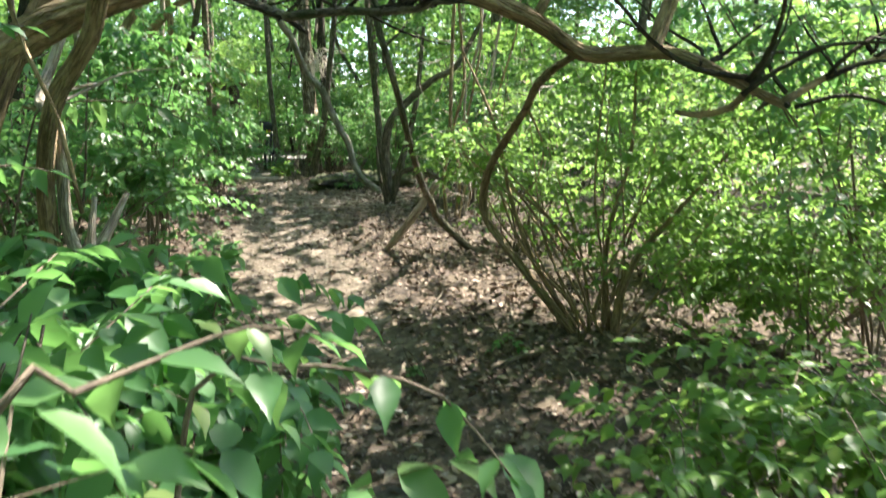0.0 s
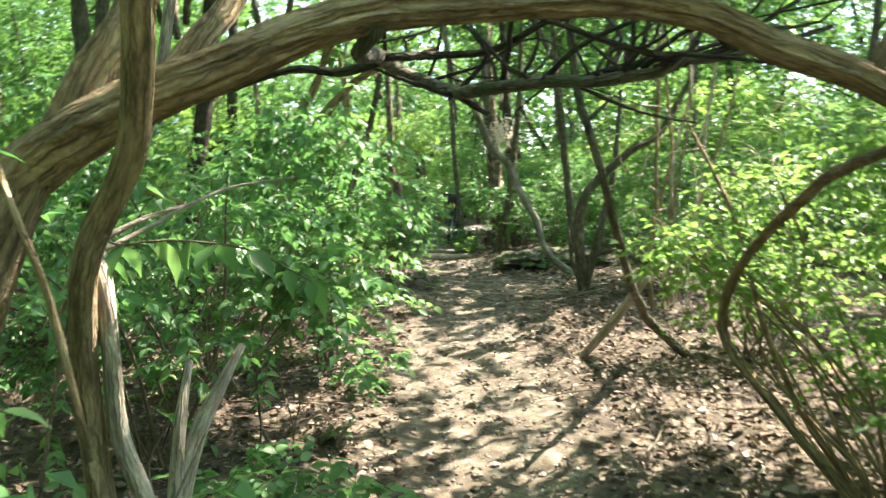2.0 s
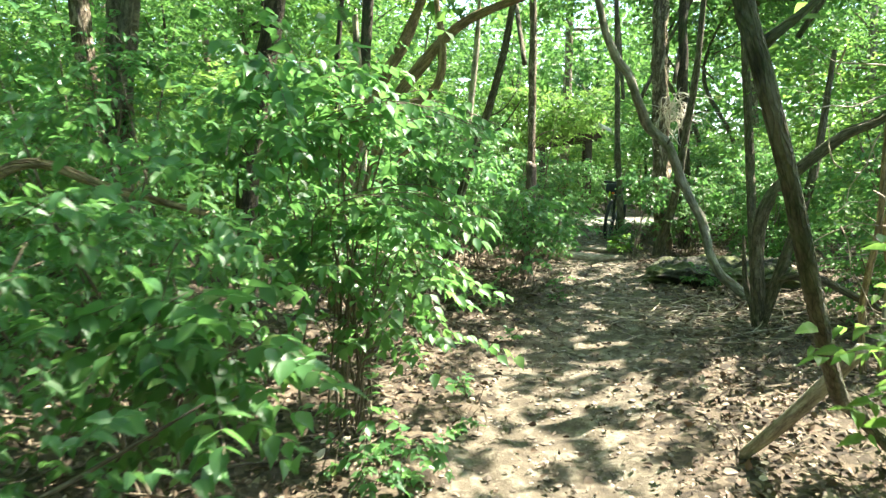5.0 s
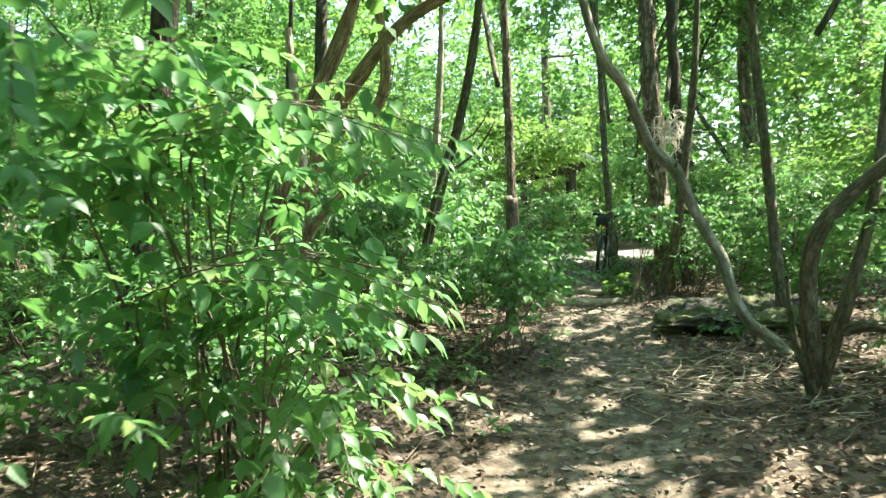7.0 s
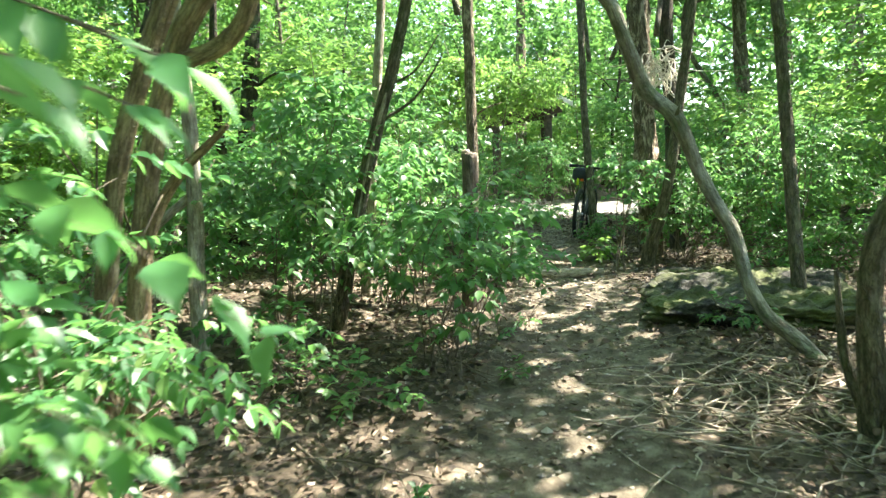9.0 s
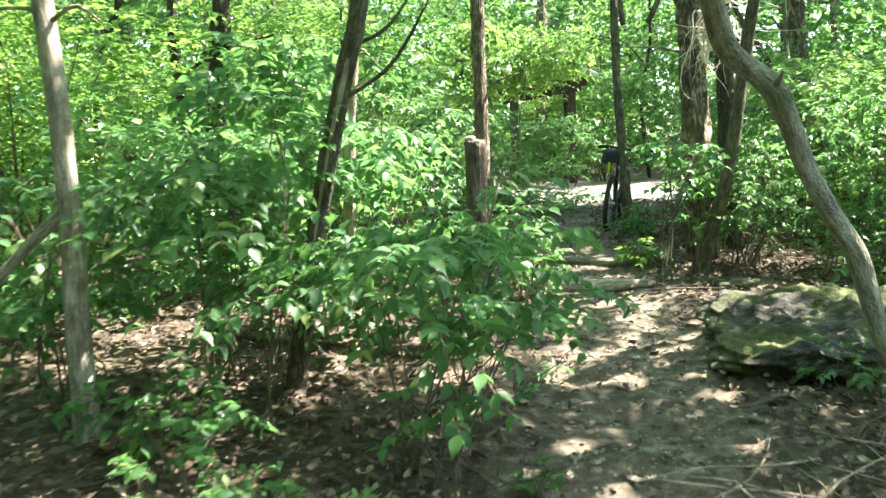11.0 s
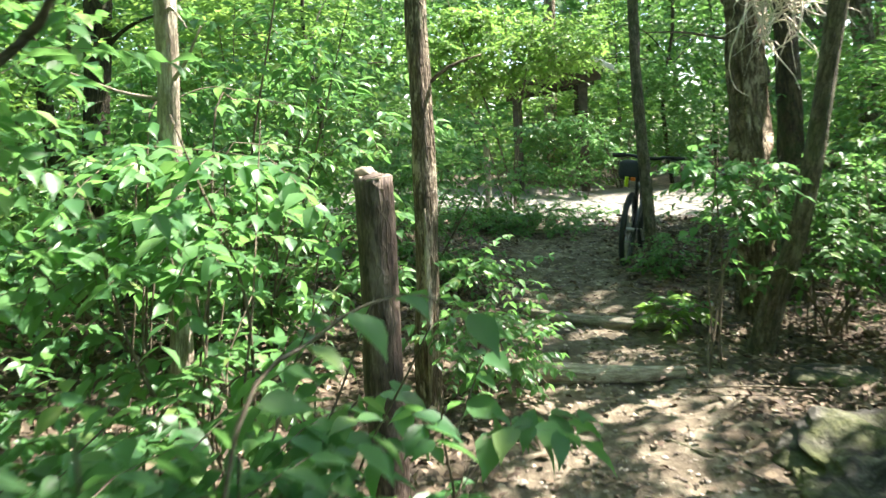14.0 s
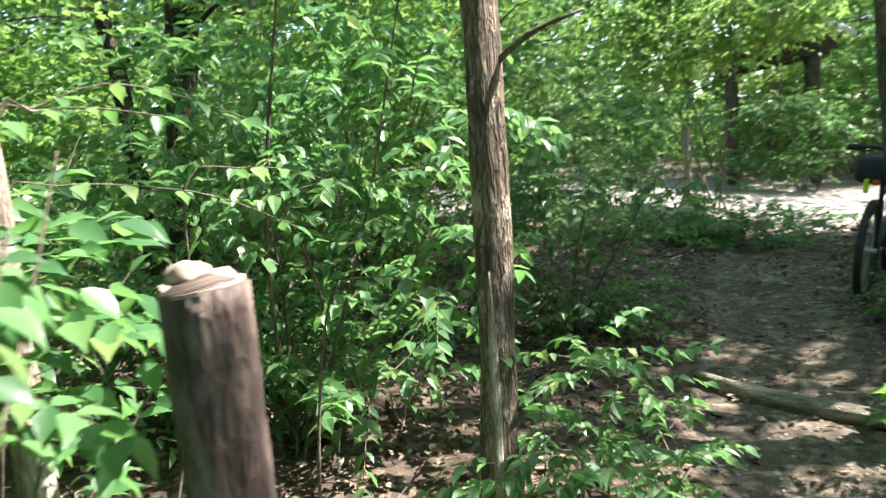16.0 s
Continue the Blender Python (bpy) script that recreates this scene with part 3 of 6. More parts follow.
snake_t = shaped_tree("grey snaking trunk leaning over the trail", [
    ("trunk", [(-.83, 11.72, gz(-.83, 11.72) - .06), (-.95, 11.85, .72), (-1.05, 11.9, .8), (-1.18, 11.95, .9), (-1.29, 12.0, 1.09), (-1.345, 12.05, 1.28), (-1.4, 12.05, 1.45), (-1.49, 12.05, 1.6), (-1.6, 12.05, 1.825), (-1.638, 12.0, 1.937), (-1.675, 11.95, 2.045), (-1.711, 11.92, 2.138), (-1.76, 11.95, 2.2), (-1.828, 12.0, 2.257), (-1.9, 11.95, 2.32), (-1.935, 11.85, 2.4), (-1.957, 11.75, 2.5), (-1.99, 11.67, 2.61), (-2.05, 11.55, 2.82), (-2.16, 11.45, 2.99), (-2.3, 11.4, 3.4), (-2.5, 11.4, 4.4)],
     [.05, .046, .046, .046, .044, .043, .046, .045, .045, .046, .048, .053, .054, .05, .052, .05, .047, .046, .045, .044, .036, .025]),
    ("limb", [(-1.72, 11.9, 2.16), (-1.7, 11.86, 2.2), (-1.685, 11.83, 2.225)], [.017, .012, .006]),
], BARK_PALE, 18, "snaking_tree", 0.03)
fork_t = shaped_tree("brown forked tree with a low curved limb", [
    ("trunk", [(-.7, 10.55, gz(-.7, 10.55) - .05), (-.72, 10.46, .9), (-.74, 10.43, 1.25), (-.7, 10.39, 1.55), (-.57, 10.37, 1.77), (-.38, 10.36, 1.95), (-.14, 10.33, 2.14), (.14, 10.3, 2.3), (.5, 10.3, 2.9)], [.075, .06, .055, .052, .05, .046, .042, .036, .02]),
    ("limb", [(-.68, 10.5, .68), (-.6, 10.45, .95), (-.5, 10.4, 1.3), (-.35, 10.5, 1.9), (-.25, 10.6, 2.8)], [.05, .045, .04, .035, .02]),
    ("limb", [(-.66, 10.48, .95), (-.5, 10.4, 1.05), (-.3, 10.3, 1.06), (-.05, 10.2, .95), (.2, 10.1, .85)], [.035, .035, .032, .03, .02]),
    ("limb", [(-.7, 10.5, .6), (-.82, 10.55, .95), (-.86, 10.6, 1.35)], [.03, .025, .012]),
], BARK, 12, "forked_tree", 0.05)
slim_t = shaped_tree("slim upright tree with flaking pale brown bark", [
    ("trunk", [(-3.87, 13.87, gz(-3.87, 13.87) - .05), (-3.86, 13.86, 1.1), (-3.84, 13.86, 1.6), (-3.83, 13.86, 2.1), (-3.83, 13.86, 2.6), (-3.85, 13.9, 3.6), (-3.9, 13.95, 5.5), (-3.95, 14, 8.0)], [.075, .062, .058, .056, .054, .05, .04, .02]),
    ("limb", [(-3.83, 13.86, 2.35), (-3.7, 13.9, 2.45), (-3.55, 13.95, 2.5)], [.012, .009, .004]),
], BARK_RED, 14, "slim_tree", 0.09)
limb("bare_strip", [(-3.835, 13.805, .86), (-3.82, 13.8, 1.1), (-3.812, 13.8, 1.35), (-3.81, 13.803, 1.6), (-3.812, 13.806, 1.8)], [.006, .014, .016, .013, .004], DEADWOOD, slim_t, 10, .05, .1, 9, .05, "pale strip of split wood")
shaped_tree("pale barkless snag streaked with sun", [
    ("trunk", [(-4.45, 12.78, gz(-4.45, 12.78) - .05), (-4.39, 12.75, 1.15), (-4.32, 12.71, 1.72), (-4.28, 12.68, 2.14), (-4.22, 12.64, 2.42), (-4.17, 12.6, 2.65), (-4.1, 12.6, 3.4), (-4.05, 12.6, 4.4)], [.05, .045, .042, .04, .04, .04, .034, .015]),
    ("limb", [(-4.24, 12.66, 2.35), (-4.1, 12.6, 2.42), (-3.98, 12.55, 2.52)], [.008, .006, .003]),
    ("limb", [(-4.26, 12.66, 2.3), (-4.42, 12.6, 2.34), (-4.6, 12.55, 2.42)], [.008, .006, .003]),
    ("limb", [(-4.18, 12.62, 2.6), (-4.05, 12.5, 2.58), (-3.95, 12.45, 2.5)], [.008, .005, .003]),
], DEADWOOD, 16, "snag", 0.06)
strip_t = shaped_tree("dark leaning tree with a strip of bare wood", [
    ("trunk", [(-4.05, 11.58, gz(-4.05, 11.58) - .05), (-3.94, 11.5, 1.05), (-3.76, 11.43, 1.62), (-3.6, 11.35, 2.02), (-3.46, 11.27, 2.33), (-3.33, 11.2, 2.6), (-3.1, 11.1, 3.4), (-2.9, 11, 5.0)], [.058, .052, .047, .045, .042, .04, .034, .015]),
    ("limb", [(-3.5, 11.3, 2.2), (-3.3, 11.35, 2.32), (-3.15, 11.3, 2.45), (-3.05, 11.3, 2.6)], [.012, .01, .008, .004]),
    ("limb", [(-3.42, 11.25, 2.42), (-3.25, 11.3, 2.5), (-3.1, 11.35, 2.72)], [.01, .008, .004]),
], BARK, 14, "leaning_tree", 0.05)
shaped_tree("sunlit bleached snag with peeling strips", [
    ("trunk", [(-4.5, 10.62, gz(-4.5, 10.62) - .05), (-4.48, 10.6, 1.2), (-4.46, 10.6, 1.7), (-4.46, 10.6, 2.18), (-4.5, 10.6, 2.64), (-4.56, 10.6, 3.4)], [.062, .054, .049, .047, .046, .028]),
    ("limb", [(-4.5, 10.6, 1.75), (-4.62, 10.55, 1.65), (-4.85, 10.5, 1.45)], [.03, .028, .02]),
    ("limb", [(-4.47, 10.6, 2.55), (-4.3, 10.6, 2.6), (-4.2, 10.65, 2.5)], [.012, .008, .004]),
    ("limb", [(-4.48, 10.6, 2.6), (-4.65, 10.55, 2.62), (-4.8, 10.5, 2.6)], [.01, .008, .004]),
], DEADWOOD, 12, "snag", 0.06)
multi_t = shaped_tree("cluster of brown trunks splitting into arched limbs", [
    ("trunk", [(-3.66, 9.15, gz(-3.66, 9.15) - .05), (-3.62, 9.14, 1.0), (-3.56, 9.13, 1.45), (-3.46, 9.11, 1.89), (-3.34, 9.08, 2.2), (-3.2, 9.05, 2.42), (-3.0, 9.03, 2.62), (-2.8, 9.01, 2.8), (-2.5, 9, 2.95), (-1.9, 9, 3.1)], [.058, .053, .05, .046, .046, .044, .042, .038, .032, .02]),
    ("trunk", [(-3.98, 9.35, gz(-3.98, 9.35) - .05), (-3.93, 9.3, 1.3), (-3.86, 9.29, 1.65), (-3.74, 9.28, 2.05), (-3.46, 9.26, 2.57), (-3.24, 9.22, 2.85), (-3.1, 9.2, 3.2), (-2.9, 9.2, 4.0)], [.058, .05, .047, .045, .042, .04, .036, .025]),
    ("trunk", [(-3.88, 9.24, gz(-3.88, 9.24) - .05), (-3.86, 9.22, 1.1), (-3.79, 9.22, 1.6), (-3.66, 9.2, 2.05), (-3.3, 9.14, 2.7), (-2.95, 9.1, 3.3)], [.046, .042, .04, .038, .034, .022]),
    ("limb", [(-3.22, 9.05, 2.3), (-3.0, 9.05, 2.36), (-2.86, 9.02, 2.5), (-2.84, 9, 2.75), (-2.9, 9, 3.1)], [.034, .032, .03, .028, .018]),
    ("limb", [(-3.53, 9.12, 1.52), (-3.43, 9.1, 1.72), (-3.29, 9.08, 1.87), (-3.12, 9.05, 1.98), (-2.98, 9.0, 2.05)], [.03, .027, .023, .019, .01]),
], BARK_TAN, 16, "multi_stem_tree", 0.08)
limb("bare_strip", [(-3.92, 11.462, 1.05), (-3.745, 11.4, 1.62), (-3.59, 11.322, 2.02), (-3.442, 11.242, 2.33), (-3.31, 11.175, 2.62)], [.009, .016, .016, .015, .01], DEADWOOD, strip_t, 10, .06, .06, 5, .03, "strip of pale bare wood")
dark_t = shaped_tree("dark straight tree trunk behind the shrubs", [
    ("trunk", [(-4.42, 8.7, gz(-4.42, 8.7) - .05), (-4.4, 8.7, 1.16), (-4.34, 8.7, 1.89), (-4.2, 8.7, 2.59), (-4.1, 8.7, 3.15), (-4.0, 8.7, 5.0), (-3.9, 8.7, 7.5)], [.1, .09, .085, .082, .08, .065, .03]),
], BARK_DARK, 12, "dark_tree", 0.05)
edge_t = shaped_tree("dark brown tree leaning away at the trail edge", [
    ("trunk", [(-2.47, 15.45, gz(-2.47, 15.45) - .05), (-2.36, 15.4, 1.15), (-2.24, 15.37, 1.53), (-2.13, 15.32, 2.2), (-2.05, 15.27, 2.75), (-1.96, 15.22, 3.4), (-1.85, 15.2, 5.0)], [.085, .068, .058, .054, .05, .047, .03]),
    ("limb", [(-2.42, 15.38, .85), (-2.36, 15.33, 1.1), (-2.3, 15.3, 1.3)], [.014, .012, .008]),
], BARK, 14, "leaning_tree", 0.05)
shaped_tree("grey-brown forked tree behind the hedge", [
    ("trunk", [(-5.0, 8.02, gz(-5.0, 8.02) - .05), (-4.99, 8.0, 1.3), (-4.97, 8.0, 2.1), (-4.98, 8.0, 2.8), (-5.05, 8.05, 4.0), (-5.1, 8.1, 6.5)], [.125, .108, .1, .085, .065, .03]),
    ("limb", [(-4.96, 8.0, 2.05), (-4.9, 7.98, 2.5), (-4.8, 7.95, 3.0), (-4.65, 7.9, 3.8), (-4.5, 7.9, 5.0)], [.085, .075, .068, .055, .03]),
], BARK, 14, "forked_tree", 0.08)
shaped_tree("dark upright trunk in the shade behind the stump", [
    ("trunk", [(-7.42, 15.1, gz(-7.42, 15.1) - .05), (-7.33, 15.11, 2.1), (-7.2, 15.15, 3.2), (-7.1, 15.2, 5.0), (-7.0, 15.3, 8.0)], [.12, .105, .1, .085, .03]),
    ("limb", [(-7.24, 15.13, 2.9), (-6.95, 15.2, 3.12), (-6.6, 15.25, 3.2)], [.022, .016, .008]),
], BARK_DARK, 14, "dark_tree", 0.05)
shaped_tree("dark slanting trunk in the shade of the wood", [
    ("trunk", [(-7.45, 14.95, gz(-7.45, 14.95) - .05), (-7.5, 14.86, 2.3), (-7.48, 14.8, 2.8), (-7.42, 14.7, 3.3), (-7.2, 14.6, 5.0)], [.07, .06, .056, .052, .03]),
    ("limb", [(-7.48, 14.8, 2.75), (-7.2, 14.85, 2.95), (-7.0, 14.9, 2.9)], [.02, .016, .01]),
], BARK_DARK, 12, "dark_tree", 0.05)
cedar = shaped_tree("shaggy red-brown cedar trunk hung with dead rootlets", [
    ("trunk", [(-2.52, 16.3, gz(-2.52, 16.3) - .05), (-2.54, 16.25, 1.3), (-2.58, 16.2, 2.2), (-2.62, 16.2, 3.3), (-2.66, 16.2, 4.5), (-2.7, 16.2, 8)], [.15, .125, .118, .112, .1, .04]),
], BARK_RED, 30, "cedar_tree", 0.2)
shaped_tree("dark trunk close behind the shaggy cedar", [
    ("trunk", [(-2.3, 16.95, gz(-2.3, 16.95) - .05), (-2.33, 16.92, 1.6), (-2.37, 16.9, 2.6), (-2.42, 16.9, 3.6), (-2.5, 16.9, 6.5)], [.11, .095, .09, .085, .04]),
    ("limb", [(-2.38, 16.9, 2.75), (-2.22, 17.0, 2.95), (-2.0, 17.1, 3.02)], [.02, .014, .007]),
], BARK_DARK, 12, "dark_tree", 0.08)
rng = np.random.default_rng(21)
hair = []
for k in range(64):
    p = np.array([rng.uniform(-2.56, -2.26), rng.uniform(15.98, 16.1), rng.uniform(2.75, 3.2)])
    pts, w = [p], np.array([rng.normal(.02, .07), rng.normal(-.02, .02), rng.uniform(-.13, .05)])
    for s in range(6):
        pts.append(pts[-1] + w * rng.uniform(.35, .8))
        w = w * .85 + rng.normal(0, .05, 3) * np.array([1, .35, .9]) + np.array([.004, 0, -.02])
    r0 = rng.uniform(.004, .0085)
    hair.append((np.array(pts) - np.array(cedar.location), [r0, r0, r0 * .9, r0 * .8, r0 * .6, r0 * .4, r0 * .2]))
v, f, uv = join_tubes(hair, 4, .1)
tagged(mesh_object("rootlet_tangle", v, f, ROOTLET, cedar, True, uv, "tangle of bleached rootlets"), kind="stuff")
bike_t = shaped_tree("slim grey tree that the bicycle leans on", [
    ("trunk", [(-3.6, 18.2, gz(-3.6, 18.2) - .05), (-3.635, 18.2, 1.33), (-3.665, 18.2, 1.76), (-3.73, 18.22, 2.57), (-3.75, 18.24, 3.15), (-3.78, 18.24, 4.1), (-3.85, 18.3, 5.5), (-3.9, 18.3, 8)], [.068, .059, .056, .053, .05, .047, .042, .02]),
], BARK, 14, "slim_tree", 0.04)
pole_t = shaped_tree("slim grey sapling behind the boulder", [
    ("trunk", [(-.96, 13.3, gz(-.96, 13.3) - .05), (-1.0, 13.3, 1.2), (-1.04, 13.3, 1.68), (-1.11, 13.3, 2.65), (-1.17, 13.3, 3.4), (-1.25, 13.3, 5.5)], [.06, .055, .052, .048, .045, .025]),
], BARK, 10, "slim_tree", 0.04)

shaped_tree("pale bare sapling slanting beside the arching tree", [
    ("trunk", [(-1.08, 2.89, gz(-1.08, 2.89) - .03), (-1.12, 2.87, .7), (-1.165, 2.85, .95), (-1.205, 2.82, 1.12), (-1.2, 2.8, 1.25), (-1.19, 2.78, 1.38), (-1.21, 2.8, 1.46), (-1.28, 2.88, 1.5), (-1.35, 3.0, 1.535), (-1.37, 3.1, 1.614), (-1.35, 3.16, 1.73), (-1.31, 3.2, 1.9), (-1.26, 3.25, 2.3)], [.024, .022, .02, .019, .018, .018, .018, .018, .018, .0175, .017, .016, .012]),
    ("limb", [(-1.27, 2.87, 1.495), (-1.2, 3.0, 1.56), (-1.12, 3.15, 1.63), (-1.0, 3.3, 1.66)], [.006, .005, .004, .002]),
    ("limb", [(-1.33, 2.96, 1.52), (-1.27, 3.06, 1.57), (-1.2, 3.15, 1.6)], [.008, .006, .003]),
], DEADWOOD, 12, "bare_sapling")


# share of sun flecks wanted on the trail, along its length
SUN_Y = [0, 3.4, 3.9, 4.4, 4.9, 6, 6.5, 7, 8.5, 9, 9.6, 10.2, 12, 12.4, 14, 14.35, 14.8, 15.1, 15.5, 15.9, 16.3, 16.8, 17.2, 17.6, 20, 21]
SUN_SHARE = [.04, .04, .14, .16, .38, .46, .54, .62, .55, .24, .2, .1, .12, .32, .34, .55, .62, .26, .55, .45, .12, .26, .22, .05, .03, .3]
_rng = np.random.default_rng(404)
_a = _rng.uniform(0, 2 * math.pi, 9)
_k = 2 * math.pi / _rng.uniform(.22, .75, 9)
_p = _rng.uniform(0, 2 * math.pi, 9)


def sunlit(x, y):
    """Whether a sun fleck is wanted at this place on the trail."""
    n = sum(np.sin((x * math.cos(a) + y * math.sin(a)) * k + p) for a, k, p in zip(_a, _k, _p)) / math.sqrt(4.5)
    share = np.interp(y, SUN_Y, SUN_SHARE) + .4 * np.clip((x - trail_x(y) - .6) / .9, 0, 1) * (((y > 3.2) & (y < 9)) | ((y > 13.4) & (y < 17)))
    level = 1.4 * (1 - 2 * share) + .75 * (1 - 2 * share) ** 5
    return (n > level) | (np.hypot(x + 3.12, y - 15.86) < .3)


def over_trail(x, y):
    d = x - trail_x(y)
    return (d > -1.35) & (d < np.where(y < 8.6, 2.3, 1.5)) & (y > 1.5) & (y < 20.6)


def shadow_spot(p):
    """Where leaves at p cast their shade on the ground."""
    h = p[:, 2] - ground_z(p[:, 0], p[:, 1])
    for _ in range(2):
        x, y = p[:, 0] - h * sun_dir.x / sun_dir.z, p[:, 1] - h * sun_dir.y / sun_dir.z
        h = p[:, 2] - ground_z(x, y)
    return x, y


def open_gaps(v, f, base):
    """Takes out the leaves whose shade would fall on a wanted sun fleck."""
    k = len(SHAPES["small"][0])
    x, y = shadow_spot(v.reshape(-1, k, 3).mean(1) + base)
    keep = ~(sunlit(x, y) & over_trail(x, y))
    return v.reshape(-1, k, 3)[keep].reshape(-1, 3), f.reshape(-1, 2, 3)[:keep.sum()].reshape(-1, 3)


def crown_on(root, seed, centre, radii, twigs, mat=LEAF_TREE, size=.12, clumps=24, sig=.14):
    rng = np.random.default_rng(seed)
    base = np.array(root.location)
    v, f, *_ = foliage(rng, np.array(centre) - base, radii, twigs, 6, size, "small", 0, .3, clumps, .5, .6, sig)
    v, f = open_gaps(v, f, base)
    return mesh_object("crown", v, f.tolist(), mat, root, False)


def shade_leaves(root, seed, y0, y1, low, high, per=560, left=-1.5, right=1.6):
    """Leaves added overhead to shade a stretch of trail, leaving the sun flecks open."""
    rng = np.random.default_rng(seed)
    base = np.array(root.location)
    n = int(per * (y1 - y0) * (right - left))
    y = rng.uniform(y0, y1, n)
    x = trail_x(y) + rng.uniform(left, right, n)
    h = rng.uniform(low, high, n)
    P = np.stack([x + h * sun_dir.x / sun_dir.z, y + h * sun_dir.y / sun_dir.z, ground_z(x, y) + h], -1) - base
    D = rng.normal(0, 1, P.shape) * np.array([1, 1, .4]) - np.array([0, 0, .2])
    N = np.array([0, 0, 1.0]) + rng.normal(0, .4, P.shape)
    L = rng.uniform(.07, .13, n)
    v, f = leaf_data(P, D, N, L, L * .6, "small")
    v, f = open_gaps(v, f, base)
    mesh_object("crown", v, f.tolist(), LEAF_TREE, root, False)


for k, (root, y0, y1, low, high) in enumerate(((arch, 1.6, 4.3, 3.6, 4.4), (sapling_t, 4.3, 6.6, 4.0, 4.8), (sapling_t, 6.6, 8.6, 4.4, 5.2), (fork_t, 8.6, 11, 4.6, 5.4), (snake_t, 11, 13, 4.8, 5.6), (pole_t, 13, 15, 4.8, 5.6), (edge_t, 15, 17, 5, 5.8), (bike_t, 17, 20.6, 5.2, 6))):
    shade_leaves(root, 340 + k, y0, y1, low, high)
shade_leaves(dark_t, 350, 2.2, 5.2, 4.6, 5.6, 90, -3.8, -1.35)
shade_leaves(multi_t, 351, 9.2, 11.3, 4.8, 5.6, 100, -3.4, -1.35)


# Crowns mostly above the view; many are set to shade places on the trail
crown_on(arch, 301, (1.0, 3.8, 3.2), (1.1, 1.0, .4), 90, LEAF_TREE, .09, 30)
crown_on(arch, 323, (1.0, 2.7, 3.9), (1.0, .9, .4), 110, LEAF_TREE, .09, 30, .13)
crown_on(arch, 313, (-.6, 3.6, 3.4), (1.0, .9, .4), 60, LEAF_TREE, .09)
crown_on(sapling_t, 302, (-.8, 6.1, 4.5), (1.2, 1.1, .6), 120, LEAF_TREE, .1, 34)
crown_on(multi_t, 314, (-1.6, 7.5, 5.0), (1.1, 1.0, .7), 70, LEAF_TREE, .1, 22)
crown_on(fork_t, 315, (1.4, 9.0, 5.0), (1.4, 1.4, .8), 70, LEAF_TREE, .1, 14, .1)
crown_on(sapling_t, 319, (1.5, 7.3, 4.7), (1.3, 1.2, .6), 95, LEAF_TREE, .095, 18, .1)
crown_on(pole_t, 320, (-.4, 14.25, 4.8), (1.3, 1.3, .6), 280, LEAF_TREE, .095, 34, .1)
crown_on(pole_t, 321, (.7, 15.1, 4.9), (1.0, 1.0, .6), 90, LEAF_TREE, .09, 24, .1)
crown_on(sapling_t, 318, (1.7, 5.7, 4.8), (1.2, 1.1, .5), 210, LEAF_TREE, .095, 34, .1)
crown_on(snake_t, 303, (-2.5, 11.7, 5.0), (1.4, 1.3, .9), 130)
crown_on(fork_t, 304, (1.3, 10.7, 4.2), (1.0, 1.0, .9), 50)
crown_on(fork_t, 316, (1.0, 11.9, 5.0), (1.3, 1.2, .8), 100, LEAF_TREE, .095, 26, .1)
crown_on(fork_t, 322, (.1, 11.1, 4.9), (.9, .9, .5), 50, LEAF_TREE, .095, 12, .1)
crown_on(snake_t, 317, (-1.0, 12.8, 5.2), (1.0, .9, .6), 80, LEAF_TREE, .09, 40)
crown_on(multi_t, 305, (-2.9, 9.1, 4.6), (1.9, 1.8, 1.2), 230)
crown_on(dark_t, 306, (-3.9, 8.7, 7.0), (2.2, 2.2, 1.4), 260)
crown_on(slim_t, 307, (-5.2, 13.4, 6.8), (1.8, 1.8, 1.2), 220)
crown_on(bike_t, 308, (-3.9, 18.7, 6.3), (2.4, 2.4, 1.6), 330)
crown_on(pole_t, 309, (-.2, 13.2, 4.9), (1.0, 1.0, .8), 36)
crown_on(strip_t, 310, (-2.9, 11.1, 5.4), (1.4, 1.4, 1.0), 140)
crown_on(edge_t, 311, (.5, 14.3, 5.3), (1.1, 1.1, .7), 90)
crown_on(cedar, 312, (-3.1, 17.0, 7.6), (2.0, 2.0, 1.4), 230)


def canopy(root, seed, centre, radii=(2.0, 2.0, .7), twigs=240):
    """A high leafy bough added for shade, carried by a limb from the trunk."""
    crown_on(root, seed, centre, radii, twigs, LEAF_TREE, .11, 26, .1)
    b = np.array(root.location)
    c = np.array(centre)
    foot = np.array([b[0] + (c[0] - b[0]) * .1, b[1] + (c[1] - b[1]) * .1, 3.4])
    limb("limb", [foot, foot * .6 + c * .4 + np.array([0, 0, .5]), c, c + (c - foot) * .2], [.035, .03, .02, .008], BARK, root, 7, .25, .06, seed)


for k, (root, x, y) in enumerate(((dark_t, -4.5, 6.0), (dark_t, -2.4, 6.4), (multi_t, -1.9, 8.6), (multi_t, -5.1, 10.1), (sapling_t, .8, 6.3), (sapling_t, 1.4, 4.4), (fork_t, 2.0, 12.2), (pole_t, 2.3, 13.8), (snake_t, -3.3, 12.2), (slim_t, -5.6, 16.4), (cedar, -2.3, 19.4), (bike_t, -1.6, 21.2), (bike_t, -4.6, 20.6), (dark_t, -5.5, 9.3), (dark_t, -6.6, 7.2), (dark_t, -6.2, 11.4), (dark_t, -4.7, 7.9))):
    canopy(root, 600 + k, (x, y, 6.4 + .35 * (k % 3)))

